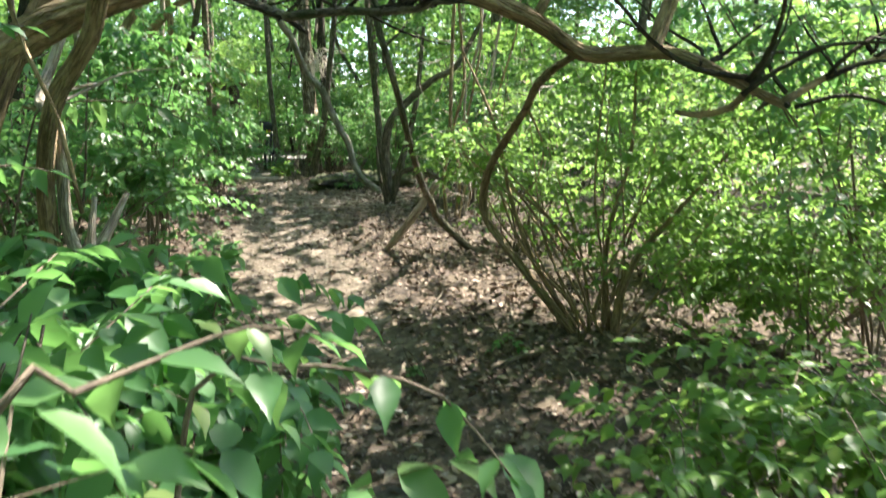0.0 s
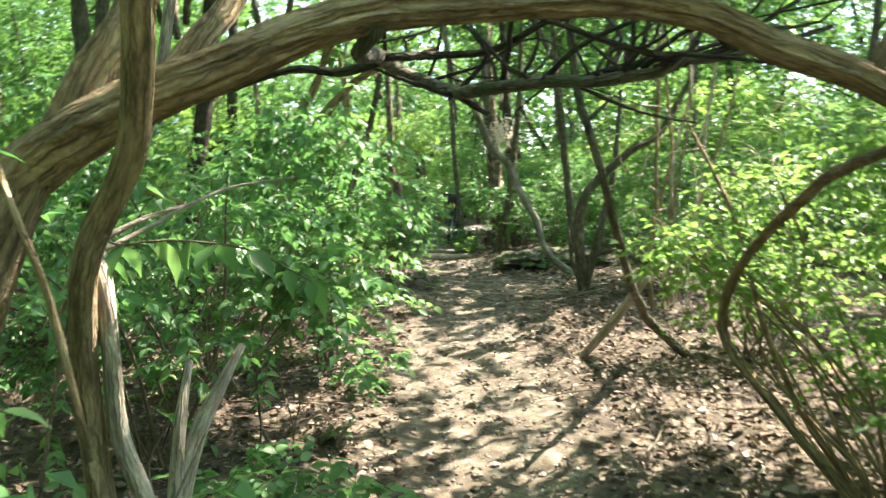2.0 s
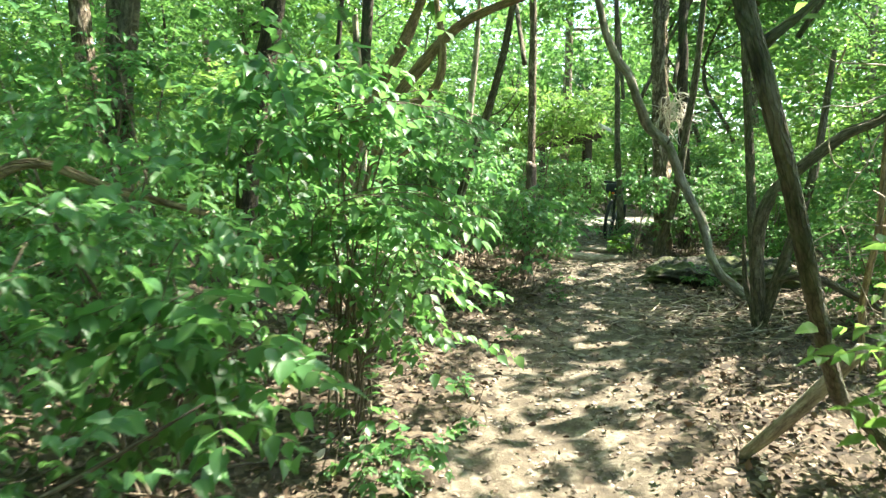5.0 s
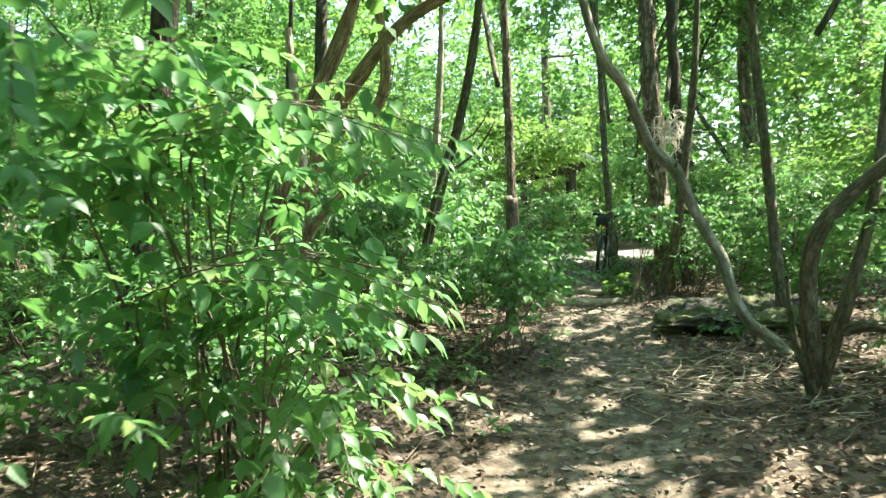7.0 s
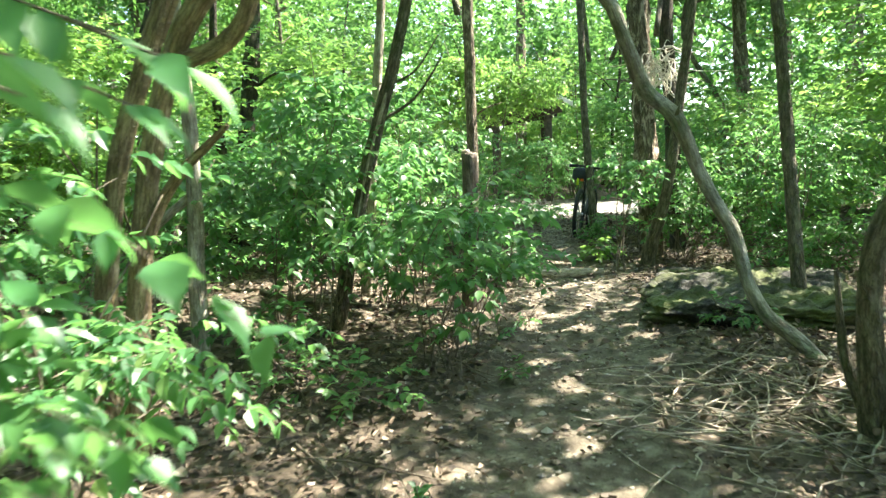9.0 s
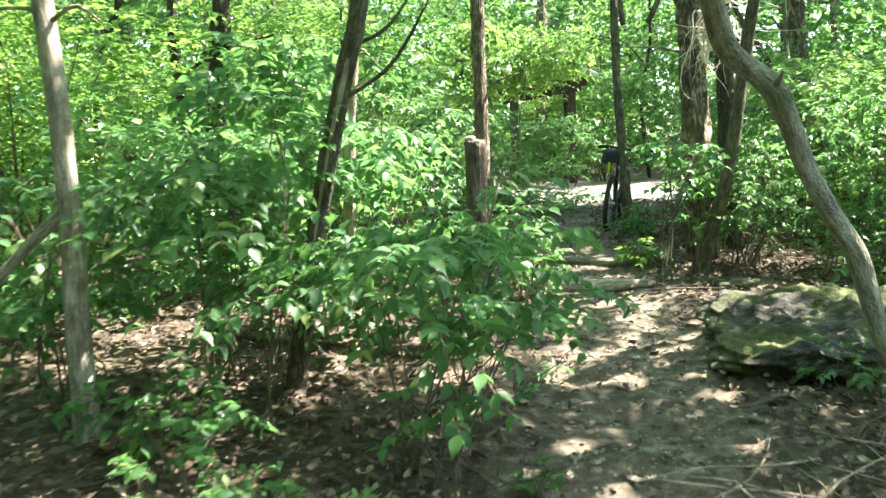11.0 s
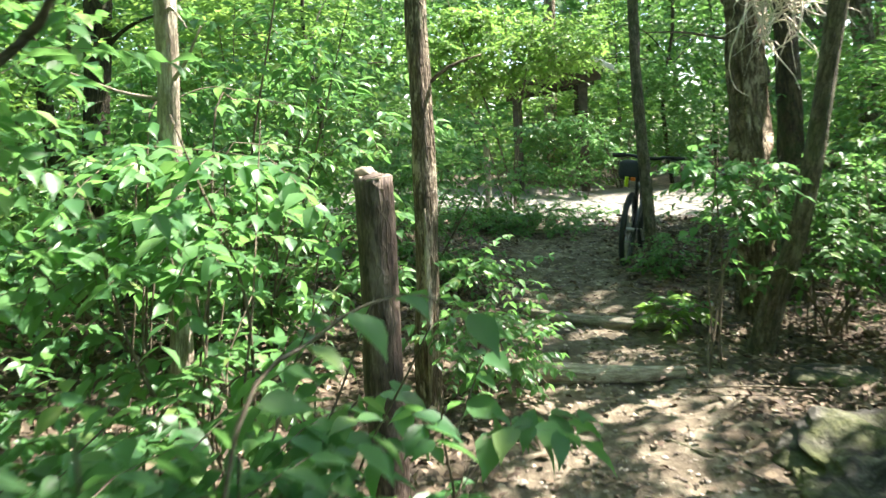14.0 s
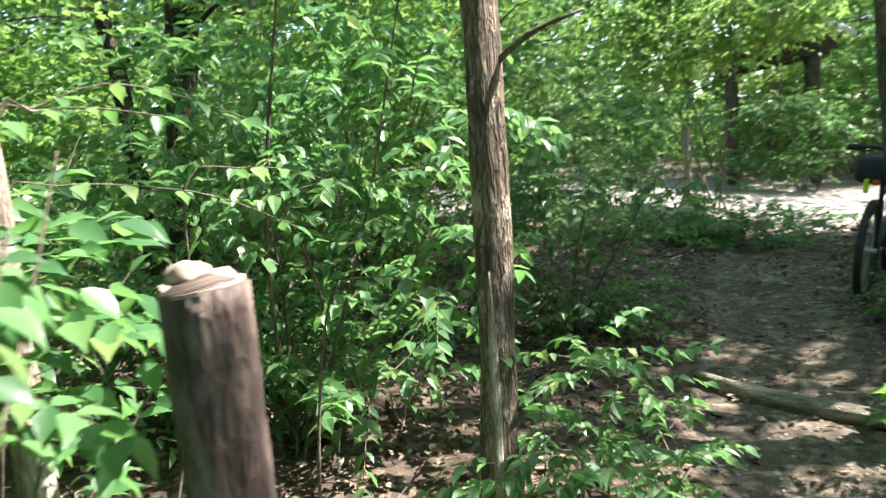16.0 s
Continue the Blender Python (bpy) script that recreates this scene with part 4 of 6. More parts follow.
leaves_on(arch, np.random.default_rng(401), [((1.25, 3.2, 1.8), (.3, .3, .12)), ((1.55, 3.3, 1.55), (.3, .3, .15)), ((1.0, 3.45, 2.1), (.35, .3, .12)), ((1.7, 3.6, 1.95), (.35, .35, .15)), ((1.35, 3.0, 1.3), (.25, .25, .12)), ((.55, 3.6, 2.3), (.35, .3, .1)), ((2.0, 3.4, 1.6), (.3, .35, .2))], 11, 6, .062, "plain", LEAF, .3, .4)

# bundle of vines that hangs beside the forked tree
bundle = thing("hanging_vines", (.1, 9.5, gz(.1, 9.5)), "bundle of tan woody vines hanging to the ground among dry twigs", "vine")
rng = np.random.default_rng(611)
for k in range(7):
    q = np.array([.1 + rng.normal(0, .13), 9.5 + rng.normal(0, .1)])
    lean = np.array([rng.normal(.04, .06), rng.normal(.02, .05)])
    pts = [np.append(q + lean * j + rng.normal(0, .035, 2), gz(*q) - .04 + j * .5) for j in range(7)]
    rr = rng.uniform(.009, .022)
    limb("stem", pts, [rr * 1.1, rr, rr, rr * .95, rr * .9, rr * .8, rr * .5], BARK_TAN if k % 3 else DEADWOOD, bundle, 10, .07, .06, 611 + k, .05)
dry = []
for k in range(85):
    p = np.array([rng.uniform(-.2, 1.1), rng.uniform(7.9, 9.6), rng.uniform(.8, 2.5)])
    pts, w = [p], np.array([rng.normal(0, .5), rng.normal(0, .4), rng.uniform(-.6, .3)])
    for j in range(4):
        pts.append(pts[-1] + w * .13)
        w = w + rng.normal(0, .25, 3)
    r0 = rng.uniform(.0025, .006)
    dry.append((np.array(pts) - np.array(bundle.location), [r0, r0 * .9, r0 * .75, r0 * .5, r0 * .25]))
v, f, uv = join_tubes(dry, 4, .1)
tagged(mesh_object("twig_tangle", v, f, DEADWOOD, bundle, True, uv, "tangle of dry grey twigs"), kind="stuff")

# cut trunk beside the trail
stump = thing("tree_stump", (-3.42, 12.64, gz(-3.42, 12.64)), "tall cut tree stump with pale sawn top and reddish bare wood", "stump")
limb("trunk", [(-3.44, 12.66, gz(-3.42, 12.64) - .06), (-3.41, 12.64, 1.1), (-3.4, 12.62, 1.4), (-3.39, 12.61, 1.75), (-3.39, 12.6, 2.0)], [.078, .066, .064, .062, .06], BARE_WOOD, stump, 26, .04, .06, 3, .012)
bm = bmesh.new()
bmesh.ops.create_circle(bm, cap_ends=True, cap_tris=True, radius=.0585, segments=22)
bmesh.ops.transform(bm, matrix=Matrix.Translation(Vector((.03, -.04, 2.0 - stump.location.z))) @ pose(0, 0, 0, 6, -4, 0), verts=bm.verts)
for vtx in bm.verts:
    if vtx.co.x < .02:
        vtx.co.z += .012
r_ = bmesh.ops.extrude_face_region(bm, geom=bm.faces[:])
bmesh.ops.translate(bm, vec=(0, 0, -.006), verts=[g for g in r_["geom"] if isinstance(g, bmesh.types.BMVert)])
bmesh.ops.recalc_face_normals(bm, faces=bm.faces)
part("sawn_top", bm, DEADWOOD, stump, "pale grey sawn wood", False)
bm = bmesh.new()
bmesh.ops.create_icosphere(bm, subdivisions=3, radius=1)
for vtx in bm.verts:
    n = 1 + .22 * noise.fractal(vtx.co * 1.7, 1.0, 2.0, 4)
    vtx.co = Vector((vtx.co.x * .034 * n + .008, vtx.co.y * .03 * n - .045, vtx.co.z * .02 * n + 2.014 - stump.location.z))
part("torn_wood", bm, DEADWOOD, stump, "pale lump of torn wood")

# boulder
def boulder(name, centre, size, seed, label, cuts=34, mat=ROCK, sharp=9.0, crag=0.0):
    bm = bmesh.new()
    bmesh.ops.create_cube(bm, size=2)
    bmesh.ops.subdivide_edges(bm, edges=bm.edges[:], cuts=cuts, use_grid_fill=True)
    for v in bm.verts:
        p = v.co
        k = (abs(p.x) ** sharp + abs(p.y) ** sharp + abs(p.z) ** sharp) ** (1 / sharp)
        q = p / k
        n = noise.fractal(q * 1.3 + Vector((seed, 0, 0)), 1.0, 2.0, 5)
        n2 = noise.fractal(Vector((q.x * 3, q.y * 3, q.z * 8)) + Vector((0, seed, 0)), 1.0, 2.0, 4)
        q = q * (1 + .1 * n + .075 * n2)
        if crag:
            # ragged ledges round the sides, hollows on top
            lay = noise.noise(Vector((q.x * 2.2, q.y * 2.2, math.floor((q.z + .25 * n) * 4.5) * 3.7 + seed)))
            cell = noise.cell(Vector((q.x * 5 + n, q.y * 5 + n2, q.z * 4)))
            side = 1 - min(1, abs(p.z / k)) ** 6
            q.x, q.y = q.x * (1 + .45 * crag * side * (lay + .35 * cell)), q.y * (1 + .45 * crag * side * (lay + .35 * cell))
            q.z += crag * .9 * (noise.fractal(Vector((q.x * 6, q.y * 6, seed)), .8, 2.1, 5)) * (1 - side)
            pit = noise.voronoi(Vector((q.x * 4.5 + .4 * n, q.y * 4.5, q.z * 2.2 + seed)))[0]
            q *= 1 - .5 * crag * max(0.0, .42 - pit[0]) + .22 * crag * (pit[1] - pit[0])
        v.co = Vector((q.x * size[0], q.y * size[1], q.z * size[2]))
    me = bpy.data.meshes.new(name)
    bm.to_mesh(me)
    bm.free()
    me.polygons.foreach_set("use_smooth", [True] * len(me.polygons))
    me.materials.append(mat)
    ob = new(name, me)
    ob.location = centre
    return tagged(ob, label, "rock")


boulder("boulder", (-1.36, 13.42, .56), (.76, .84, .33), 3.1, "flat-topped mossy grey boulder beside the trail", 70, sharp=12.0, crag=.17).rotation_euler = (0.03, -0.02, 0.12)
boulder("rock", (-2.05, 15.0, .72), (.22, .16, .1), 7.3, "small grey rock half sunk in litter", 8)


# ---- bicycle ----
def ring(R, r, n=40, m=10):
    """A torus that stands in the y-z plane, centred on its hub."""
    bm = bmesh.new()
    rows = []
    for i in range(n):
        a = 2 * math.pi * i / n
        rows.append([bm.verts.new((r * math.cos(2 * math.pi * j / m), (R + r * math.sin(2 * math.pi * j / m)) * math.cos(a), (R + r * math.sin(2 * math.pi * j / m)) * math.sin(a))) for j in range(m)])
    for i in range(n):
        for j in range(m):
            bm.faces.new((rows[i][j], rows[(i + 1) % n][j], rows[(i + 1) % n][(j + 1) % m], rows[i][(j + 1) % m]))
    return bm


def rounded_box(size, bevel, at=(0, 0, 0)):
    bm = bmesh.new()
    bmesh.ops.create_cube(bm, size=1)
    bmesh.ops.scale(bm, vec=size, verts=bm.verts)
    bmesh.ops.bevel(bm, geom=bm.edges[:], offset=bevel, segments=3, affect="EDGES", profile=0.5)
    bmesh.ops.translate(bm, vec=at, verts=bm.verts)
    return bm


def rod(name, a, b, r, mat, parent, label="", sides=10):
    v, f, uv = tube_data([a, (np.array(a) + np.array(b)) / 2, b], [r, r, r], sides, 0.5, 0, 0)
    return mesh_object(name, v, f, mat, parent, True, uv, label)


def bicycle():
    root = thing("bicycle", (-3.91, 18.35, gz(-3.91, 18.35)), "dark mountain bicycle with a bag, leaning against a slim tree", "bicycle")
    for y in (0.0, 1.13):
        wheel = new("wheel")
        wheel.parent = root
        wheel.location = (0, y, 0.365)
        part("tyre", ring(0.338, 0.029), RUBBER, wheel, "black knobbly tyre")
        part("rim", ring(0.305, 0.011), BLACK_METAL, wheel)
        spokes = []
        for k in range(28):
            a = 2 * math.pi * k / 28
            spokes.append((np.array([(0.02 * (-1) ** k, 0.02 * math.cos(a + .5), 0.02 * math.sin(a + .5)), (0.0, 0.3 * math.cos(a), 0.3 * math.sin(a))]), [0.0012, 0.0012]))
        v, f, uv = join_tubes(spokes, 3, 1.0)
        mesh_object("spokes", v, f, CHROME, wheel, True, uv)
        rod("hub", (-0.055, 0, 0), (0.055, 0, 0), 0.02, CHROME, wheel)
    F = thing("frame", (0, 0, 0), "", "")
    F.parent = root
    del_keys = [k for k in ("label", "category") if k in F]
    for k in del_keys:
        del F[k]
    bb, seat, head_t, head_b, rear, front = (0, .43, .33), (0, .27, .83), (0, .93, .86), (0, .98, .72), (0, 0, .365), (0, 1.13, .365)
    for nm, a, b, r in (("down_tube", bb, head_b, .024), ("top_tube", (0, .29, .74), head_t, .02), ("seat_tube", bb, seat, .018), ("head_tube", head_t, head_b, .024)):
        rod(nm, a, b, r, BLACK_METAL, F)
    for s in (-1, 1):
        rod("chain_stay", (s * .03, .40, .33), (s * .068, 0, .365), .01, BLACK_METAL, F)
        rod("seat_stay", (s * .02, .3, .7), (s * .068, 0, .365), .008, BLACK_METAL, F)
        rod("fork_leg", (s * .055, .98, .7), (s * .055, 1.13, .365), .016, BLACK_METAL, F)
        rod("crank", (s * .06, .43, .33), (s * .075, .43 + s * .1, .33 - s * .13), .009, CHROME, root)
        part("pedal", rounded_box((.1, .085, .018), .004, (s * .13, .43 + s * .1, .33 - s * .13)), BLACK_METAL, root)
    rod("seat_post", seat, (0, .24, .93), .014, CHROME, root)
    rod("stem", (0, .92, .9), (0, .95, 1.02), .016, BLACK_METAL, root)
    v, f, uv = tube_data([(-.37, .9, 1.04), (-.2, .93, 1.05), (-.08, .95, 1.03), (.08, .95, 1.03), (.2, .93, 1.05), (.37, .9, 1.04)], [.016, .016, .02, .02, .016, .016], 10, .05, 0, 0)
    bar = mesh_object("handlebar", v, f, BLACK_METAL, root, True, uv)
    for s in (-1, 1):
        rod("grip", (s * .24, .923, 1.047), (s * .375, .9, 1.04), .024, RUBBER, bar, "black rubber grip")
        rod("brake_lever", (s * .2, .96, 1.03), (s * .3, .99, 1.0), .006, BLACK_METAL, bar)
    bm = rounded_box((.14, .26, .05), .02, (0, .22, .955))
    for vtx in bm.verts:
        if vtx.co.y > .22:
            vtx.co.x *= .45
    part("saddle", bm, FABRIC, root, "black padded saddle")
    bag = part("saddle_bag", rounded_box((.25, .22, .19), .05, (-.02, .06, .94)), FABRIC, root, "rounded dark grey bag")
    part("strap", rounded_box((.03, .235, .2), .008, (.06, .06, .94)), RUBBER, bag)
    part("light", rounded_box((.035, .03, .1), .01, (-.05, -.06, .83)), YELLOW, bag, "neon yellow tag")
    part("reflector", rounded_box((.045, .02, .035), .006, (.01, -.06, .86)), ORANGE, bag, "orange reflector")
    # it leans towards the tree
    root.rotation_euler = (0, radians(6.5), radians(3))
    return root


bicycle()

# ---- shelter at the far clearing ----
def shelter():
    x0, y0 = -7.0, 26.2
    root = thing("shelter", (x0, y0, gz(x0, y0)), "small open timber shelter with a brown roof and pale trim", "shelter")
    for dx in (-.75, .55):
        for dy in (0, 1.7):
            part("post", rounded_box((.17, .17, 2.12), .012, (dx, dy, 1.06)), BROWN_WOOD, root)
    for dy in (0, 1.7):
        bm = rounded_box((1.9, .1, .17), .012, (-.05, dy, 2.12))
        for v in bm.verts:
            v.co.z += .13 * (v.co.x + .1)
        part("beam", bm, BROWN_WOOD, root)
    bm = rounded_box((2.1, 2.5, .06), .012, (-.05, .8, 2.28))
    for v in bm.verts:
        v.co.z += .13 * (v.co.x + .05)
    roof = part("roof", bm, BROWN_WOOD, root, "brown shingled roof")
    bm = rounded_box((.36, .06, .1), .01, (.93, -.47, 2.42))
    for v in bm.verts:
        v.co.z -= .5 * (v.co.x - .93)
    part("gable_trim", bm, ROOFING, roof, "pale trim board")
    root.rotation_euler = (0, 0, radians(19))
    return root


shelter()


def short_post(x, y, h, r, mat, label):
    ob = thing("post", (x, y, gz(x, y)), label, "post", "")
    v, f, uv = tube_data([(0, 0, -.05), (.005, 0, h * .5), (0, 0, h)], [r, r * .97, r * .95], 12, .1, .03, 4)
    mesh_object("shaft", v, f, mat, ob, True, uv)


short_post(-6.88, 22.2, 1.05, .05, DEADWOOD, "pale weathered post at the edge of the gravel clearing")

# ---- shrubs ----
def bush(label, base, spots, twigs, pairs, size, shape, mat, stems=6, seed=0, length=.3, droop=.35, stem_r=.008, name="shrub", clumps=0, stem_mat=None, group="", wide=.6, bare=0):
    rng = np.random.default_rng(seed)
    b = (base[0], base[1], gz(base[0], base[1]))
    root = thing(name, b, label, "shrub", group)
    leaves_on(root, rng, spots, twigs, pairs, size, shape, mat, length, droop, wide, clumps=clumps)
    for k in range(stems + bare):
        c, r = spots[k % len(spots)]
        end = np.array(c) + np.array(r) * rng.uniform(-.75, .75, 3)
        foot = np.array(b) + np.append(rng.uniform(-.12, .12, 2), -.03)
        mid = foot * .5 + end * .5 + np.append(rng.normal(0, .07, 2), rng.uniform(.0, .22))
        tip = end + (end - mid) * .4
        rr = stem_r * rng.uniform(.7, 1.3)
        limb("stem", [foot, foot * .75 + mid * .25 + np.append(rng.normal(0, .03, 2), .05), mid, end, tip], [rr, rr * .9, rr * .75, rr * .5, rr * .25], stem_mat or TWIG, root, 6, .1, .05, seed + k)
    return root


def layered(c, r, n, seed, flat=.1, spread=.38):
    """Flat leafy layers inside an ellipsoid, as shrubs hold their sprays."""
    rng = np.random.default_rng(seed)
    out = []
    for k in range(n):
        a, u = rng.uniform(0, 6.28), rng.uniform(.15, 1) ** .5
        h = rng.uniform(-1, 1)
        w = math.sqrt(max(.15, 1 - h * h))
        p = (c[0] + r[0] * u * w * math.cos(a), c[1] + r[1] * u * w * math.sin(a), c[2] + r[2] * h)
        s = spread * rng.uniform(.7, 1.25)
        out.append((p, (s, s, flat * rng.uniform(.7, 1.4))))
    return out


def sprig(label, foot, pts, pairs, size, mat=LEAF, seed=0, droop=.4, wide=.5, r=.0035, on=None):
    """One leafy twig: a thin stem from the ground, opposite leaves along its outer stretch."""
    rng = np.random.default_rng(seed)
    if on:
        root, b = on, tuple(on.location)
        pts = [foot] + pts
    else:
        b = (foot[0], foot[1], gz(*foot))
        root = thing("leafy_twig", b, label, "twig")
    a = np.array(pts[0])
    f0 = np.array(b) - np.array([0, 0, .03])
    m = f0 * .4 + a * .6 + np.array([rng.normal(0, .04), rng.normal(0, .04), -.02])
    path = ([] if on else [f0, m]) + [np.array(p) for p in pts]
    limb("twig" if on else "stem", path, ([] if on else [r * 1.8, r * 1.4]) + list(np.linspace(r, r * .4, len(pts))), TWIG, root, 6, .06, .05, seed)
    p, _ = spline(np.array(pts), [1] * len(pts), .004)
    L = np.concatenate([[0], np.cumsum(np.linalg.norm(np.diff(p, axis=0), axis=1))])
    tan = np.gradient(p, axis=0)
    tan /= np.linalg.norm(tan, axis=1)[:, None] + 1e-9
    P, D, N, S = [], [], [], []
    for k in range(pairs):
        u = (k + .5 + rng.uniform(-.3, .3)) / pairs * L[-1]
        i = int(np.searchsorted(L, u).clip(0, len(p) - 1))
        side = np.cross(tan[i], (0, 0, 1.0))
        if np.linalg.norm(side) < .4:
            side = np.array([math.cos(k * 1.57 + seed), math.sin(k * 1.57 + seed), 0])
        side /= np.linalg.norm(side)
        for s in (-1, 1):
            if rng.random() < .1:
                continue
            d = tan[i] * .45 + s * side * .9 + rng.normal(0, .26, 3)
            d[2] -= droop * rng.uniform(.6, 1.4)
            P.append(p[i]), D.append(d), N.append(np.array([0, 0, 1.0]) + rng.normal(0, .25, 3) + s * side * droop * .6)
            S.append(size * rng.uniform(.6, 1.2) * (1 - .25 * k / pairs))
    P.append(p[-1]), D.append(tan[-1] - np.array([0, 0, droop * .6])), N.append(np.array([.1, -.1, 1.0])), S.append(size * .8)
    P, D, N, S = np.array(P) - np.array(b), np.array(D), np.array(N), np.array(S)
    v, f = leaf_data(P, D, N, S, S * wide, "fine")
    mesh_object("foliage", v, f.tolist(), mat, root, True)
    return root


# beside the camera at the start
sprig("broad-leaved green twig reaching over the trail", (-.6, 1.0), [(-.31, .75, 1.2), (-.28, .8, 1.2), (-.23, .88, 1.21), (-.18, .92, 1.22), (-.13, .97, 1.2)], 5, .085, LEAF, 501, .35)
sprig("green twig with hanging leaves over the trail", (-.5, 1.25), [(-.3, 1.13, 1.1), (-.2, 1.12, 1.13), (-.11, 1.1, 1.13), (-.02, 1.1, 1.10), (.05, 1.05, 1.03)], 6, .08, LEAF, 502, .6)
sprig("green twig with hanging leaves beside the vine", (-1.6, 2.95), [(-1.3, 2.86, 1.48), (-1.2, 2.85, 1.51), (-1.09, 2.85, 1.52), (-.92, 2.84, 1.5), (-.84, 2.87, 1.455), (-.765, 2.9, 1.405)], 8, .095, LEAF, 503, 1.3)
sprig("shaded large-leaved twig arching by the trail", (-3.0, 11.2), [(-2.70, 11.06, 1.77), (-2.72, 11.26, 1.83), (-2.69, 11.35, 1.86), (-2.64, 11.43, 1.86), (-2.57, 11.5, 1.81)], 6, .1, LEAF, 504, .5, .62)
sprig("upright sunlit twig with paired leaves", (-4.05, 12.55), [(-4.03, 12.6, 1.35), (-4.02, 12.7, 1.51), (-4.02, 12.81, 1.63), (-3.98, 12.88, 1.75), (-3.95, 12.95, 1.85)], 8, .08, LEAF, 505, .15)
sprig("sunlit leafy twig high before the snag", (-4.1, 12.45), [(-3.97, 12.58, 2.25), (-3.95, 12.65, 2.28), (-3.9, 12.75, 2.28), (-3.85, 12.85, 2.26)], 5, .075, LEAF, 506, .3)
sprig("", (-.36, 5.2, 1.93), [(-.27, 5.3, 2.05), (-.2, 5.38, 2.15), (-.14, 5.42, 2.23), (-.05, 5.45, 2.27)], 7, .085, LEAF_SUN, 507, .4, on=sapling_t)
bush("broad-leaved green shrub crowding the trail edge", (-.95, 1.45), layered((-.72, 1.22, .92), (.28, .34, .27), 15, 1, .07, .18), 10, 5, .08, "fine", LEAF, 8, 11, .26, .55, .006)
bush("leafy green twig reaching over the trail", (-.55, 1.15), [((-.46, .92, 1.05), (.12, .14, .08)), ((-.5, 1.15, .96), (.16, .2, .1)), ((-.24, 1.1, .95), (.1, .12, .05))], 8, 4, .078, "fine", LEAF, 0, 12, .26, .4, .004)
bush("green shrub on the open side of the trail", (1.0, 2.45), layered((1.0, 2.3, .5), (.5, .4, .27), 22, 2, .08, .25), 15, 5, .06, "fine", LEAF_SUN, 8, 13, .24, .35, .006)
bush("hanging broad-leaved shrub at the trail edge", (-.75, 2.15), layered((-.58, 2.1, .78), (.2, .3, .25), 14, 86, .05, .16), 8, 5, .085, "fine", LEAF, 6, 87, .24, .7, .005)
bush("shaded broad-leaved shrub at the foot of the vine", (-.95, 2.45), layered((-.98, 2.32, .92), (.24, .22, .16), 11, 71, .06, .15), 7, 5, .088, "fine", LEAF, 7, 72, .25, .6, .005)
bush("broad-leaved green shrub below the arching tree", (-1.35, 2.0), layered((-1.2, 2.0, .95), (.3, .25, .2), 12, 73, .06, .16), 8, 5, .085, "fine", LEAF, 6, 74, .25, .5, .005)
sprig("broad-leaved twig hanging before the arching tree", (-1.45, 2.1), [(-1.35, 2.15, 1.7), (-1.2, 2.2, 1.85), (-1.05, 2.25, 1.88)], 6, .09, LEAF, 508, .5)
sprig("broad-leaved twig beside the thin vine", (-1.4, 2.2), [(-1.3, 2.2, 1.55), (-1.15, 2.2, 1.66), (-1.04, 2.3, 1.67)], 5, .085, LEAF, 509, .5)
sprig("broad-leaved twig low beside the vine", (-1.3, 2.15), [(-1.2, 2.15, 1.25), (-1.08, 2.18, 1.33), (-.98, 2.25, 1.32)], 5, .085, LEAF, 510, .5)
for k, (label, foot, pts) in enumerate((
    ("sunlit broad-leaved twig reaching past the snag", (-4.5, 12.6), [(-4.45, 12.77, 2.27), (-4.41, 12.86, 2.32), (-4.33, 13.0, 2.37), (-4.24, 13.16, 2.33), (-4.15, 13.3, 2.26)]),
    ("sunlit broad-leaved twig behind the stump", (-4.7, 12.7), [(-4.59, 12.83, 2.1), (-4.54, 12.95, 2.13), (-4.46, 13.09, 2.12), (-4.34, 13.29, 2.07), (-4.21, 13.45, 1.97)]),
    ("upright sunlit twig with pale leaf pairs", (-4.2, 12.55), [(-4.16, 12.65, 1.51), (-4.17, 12.71, 1.62), (-4.18, 12.76, 1.71), (-4.17, 12.84, 1.84), (-4.15, 12.91, 1.93)]),
    ("short sunlit twig beside the stump", (-4.4, 12.6), [(-4.35, 12.69, 1.86), (-4.32, 12.76, 1.85), (-4.27, 12.85, 1.82), (-4.22, 12.93, 1.76)]),
    ("sunlit broad-leaved twig over the litter", (-4.7, 13.2), [(-4.59, 13.36, 2.1), (-4.51, 13.49, 2.14), (-4.4, 13.62, 2.12), (-4.3, 13.73, 2.06)]),
    ("leafy twig hanging beside the slim tree", (-4.3, 13.5), [(-4.2, 13.55, 1.75), (-4.1, 13.62, 1.8), (-4.0, 13.7, 1.78), (-3.92, 13.75, 1.7)]),
)):
    sprig(label, foot, pts, 6, .088, LEAF, 520 + k, .35, .56)
# left bank
bush("broad-leaved green sprays leaning out of the hedge", (-2.0, 5.2), layered((-1.88, 5.2, 1.22), (.2, .2, .2), 9, 90, .05, .18), 7, 5, .088, "fine", LEAF, 4, 91, .26, .55, .005)
bush("dense green shrub hedge beside the trail", (-2.35, 4.7), layered((-2.4, 4.7, 1.25), (.7, .8, .55), 24, 3), 12, 6, .064, "plain", LEAF, 9, 21, .3, .4, .009)
bush("low green shrub at the foot of the trees", (-1.45, 3.9), layered((-1.2, 3.6, .52), (.35, .42, .22), 14, 4, .07, .2), 10, 5, .06, "fine", LEAF, 6, 22, .22, .4, .005)
bush("green shrub with long drooping twigs", (-2.7, 6.0), layered((-2.85, 5.9, 1.5), (.75, .6, .55), 18, 5), 11, 6, .066, "plain", LEAF, 8, 23, .32, .45, .009)
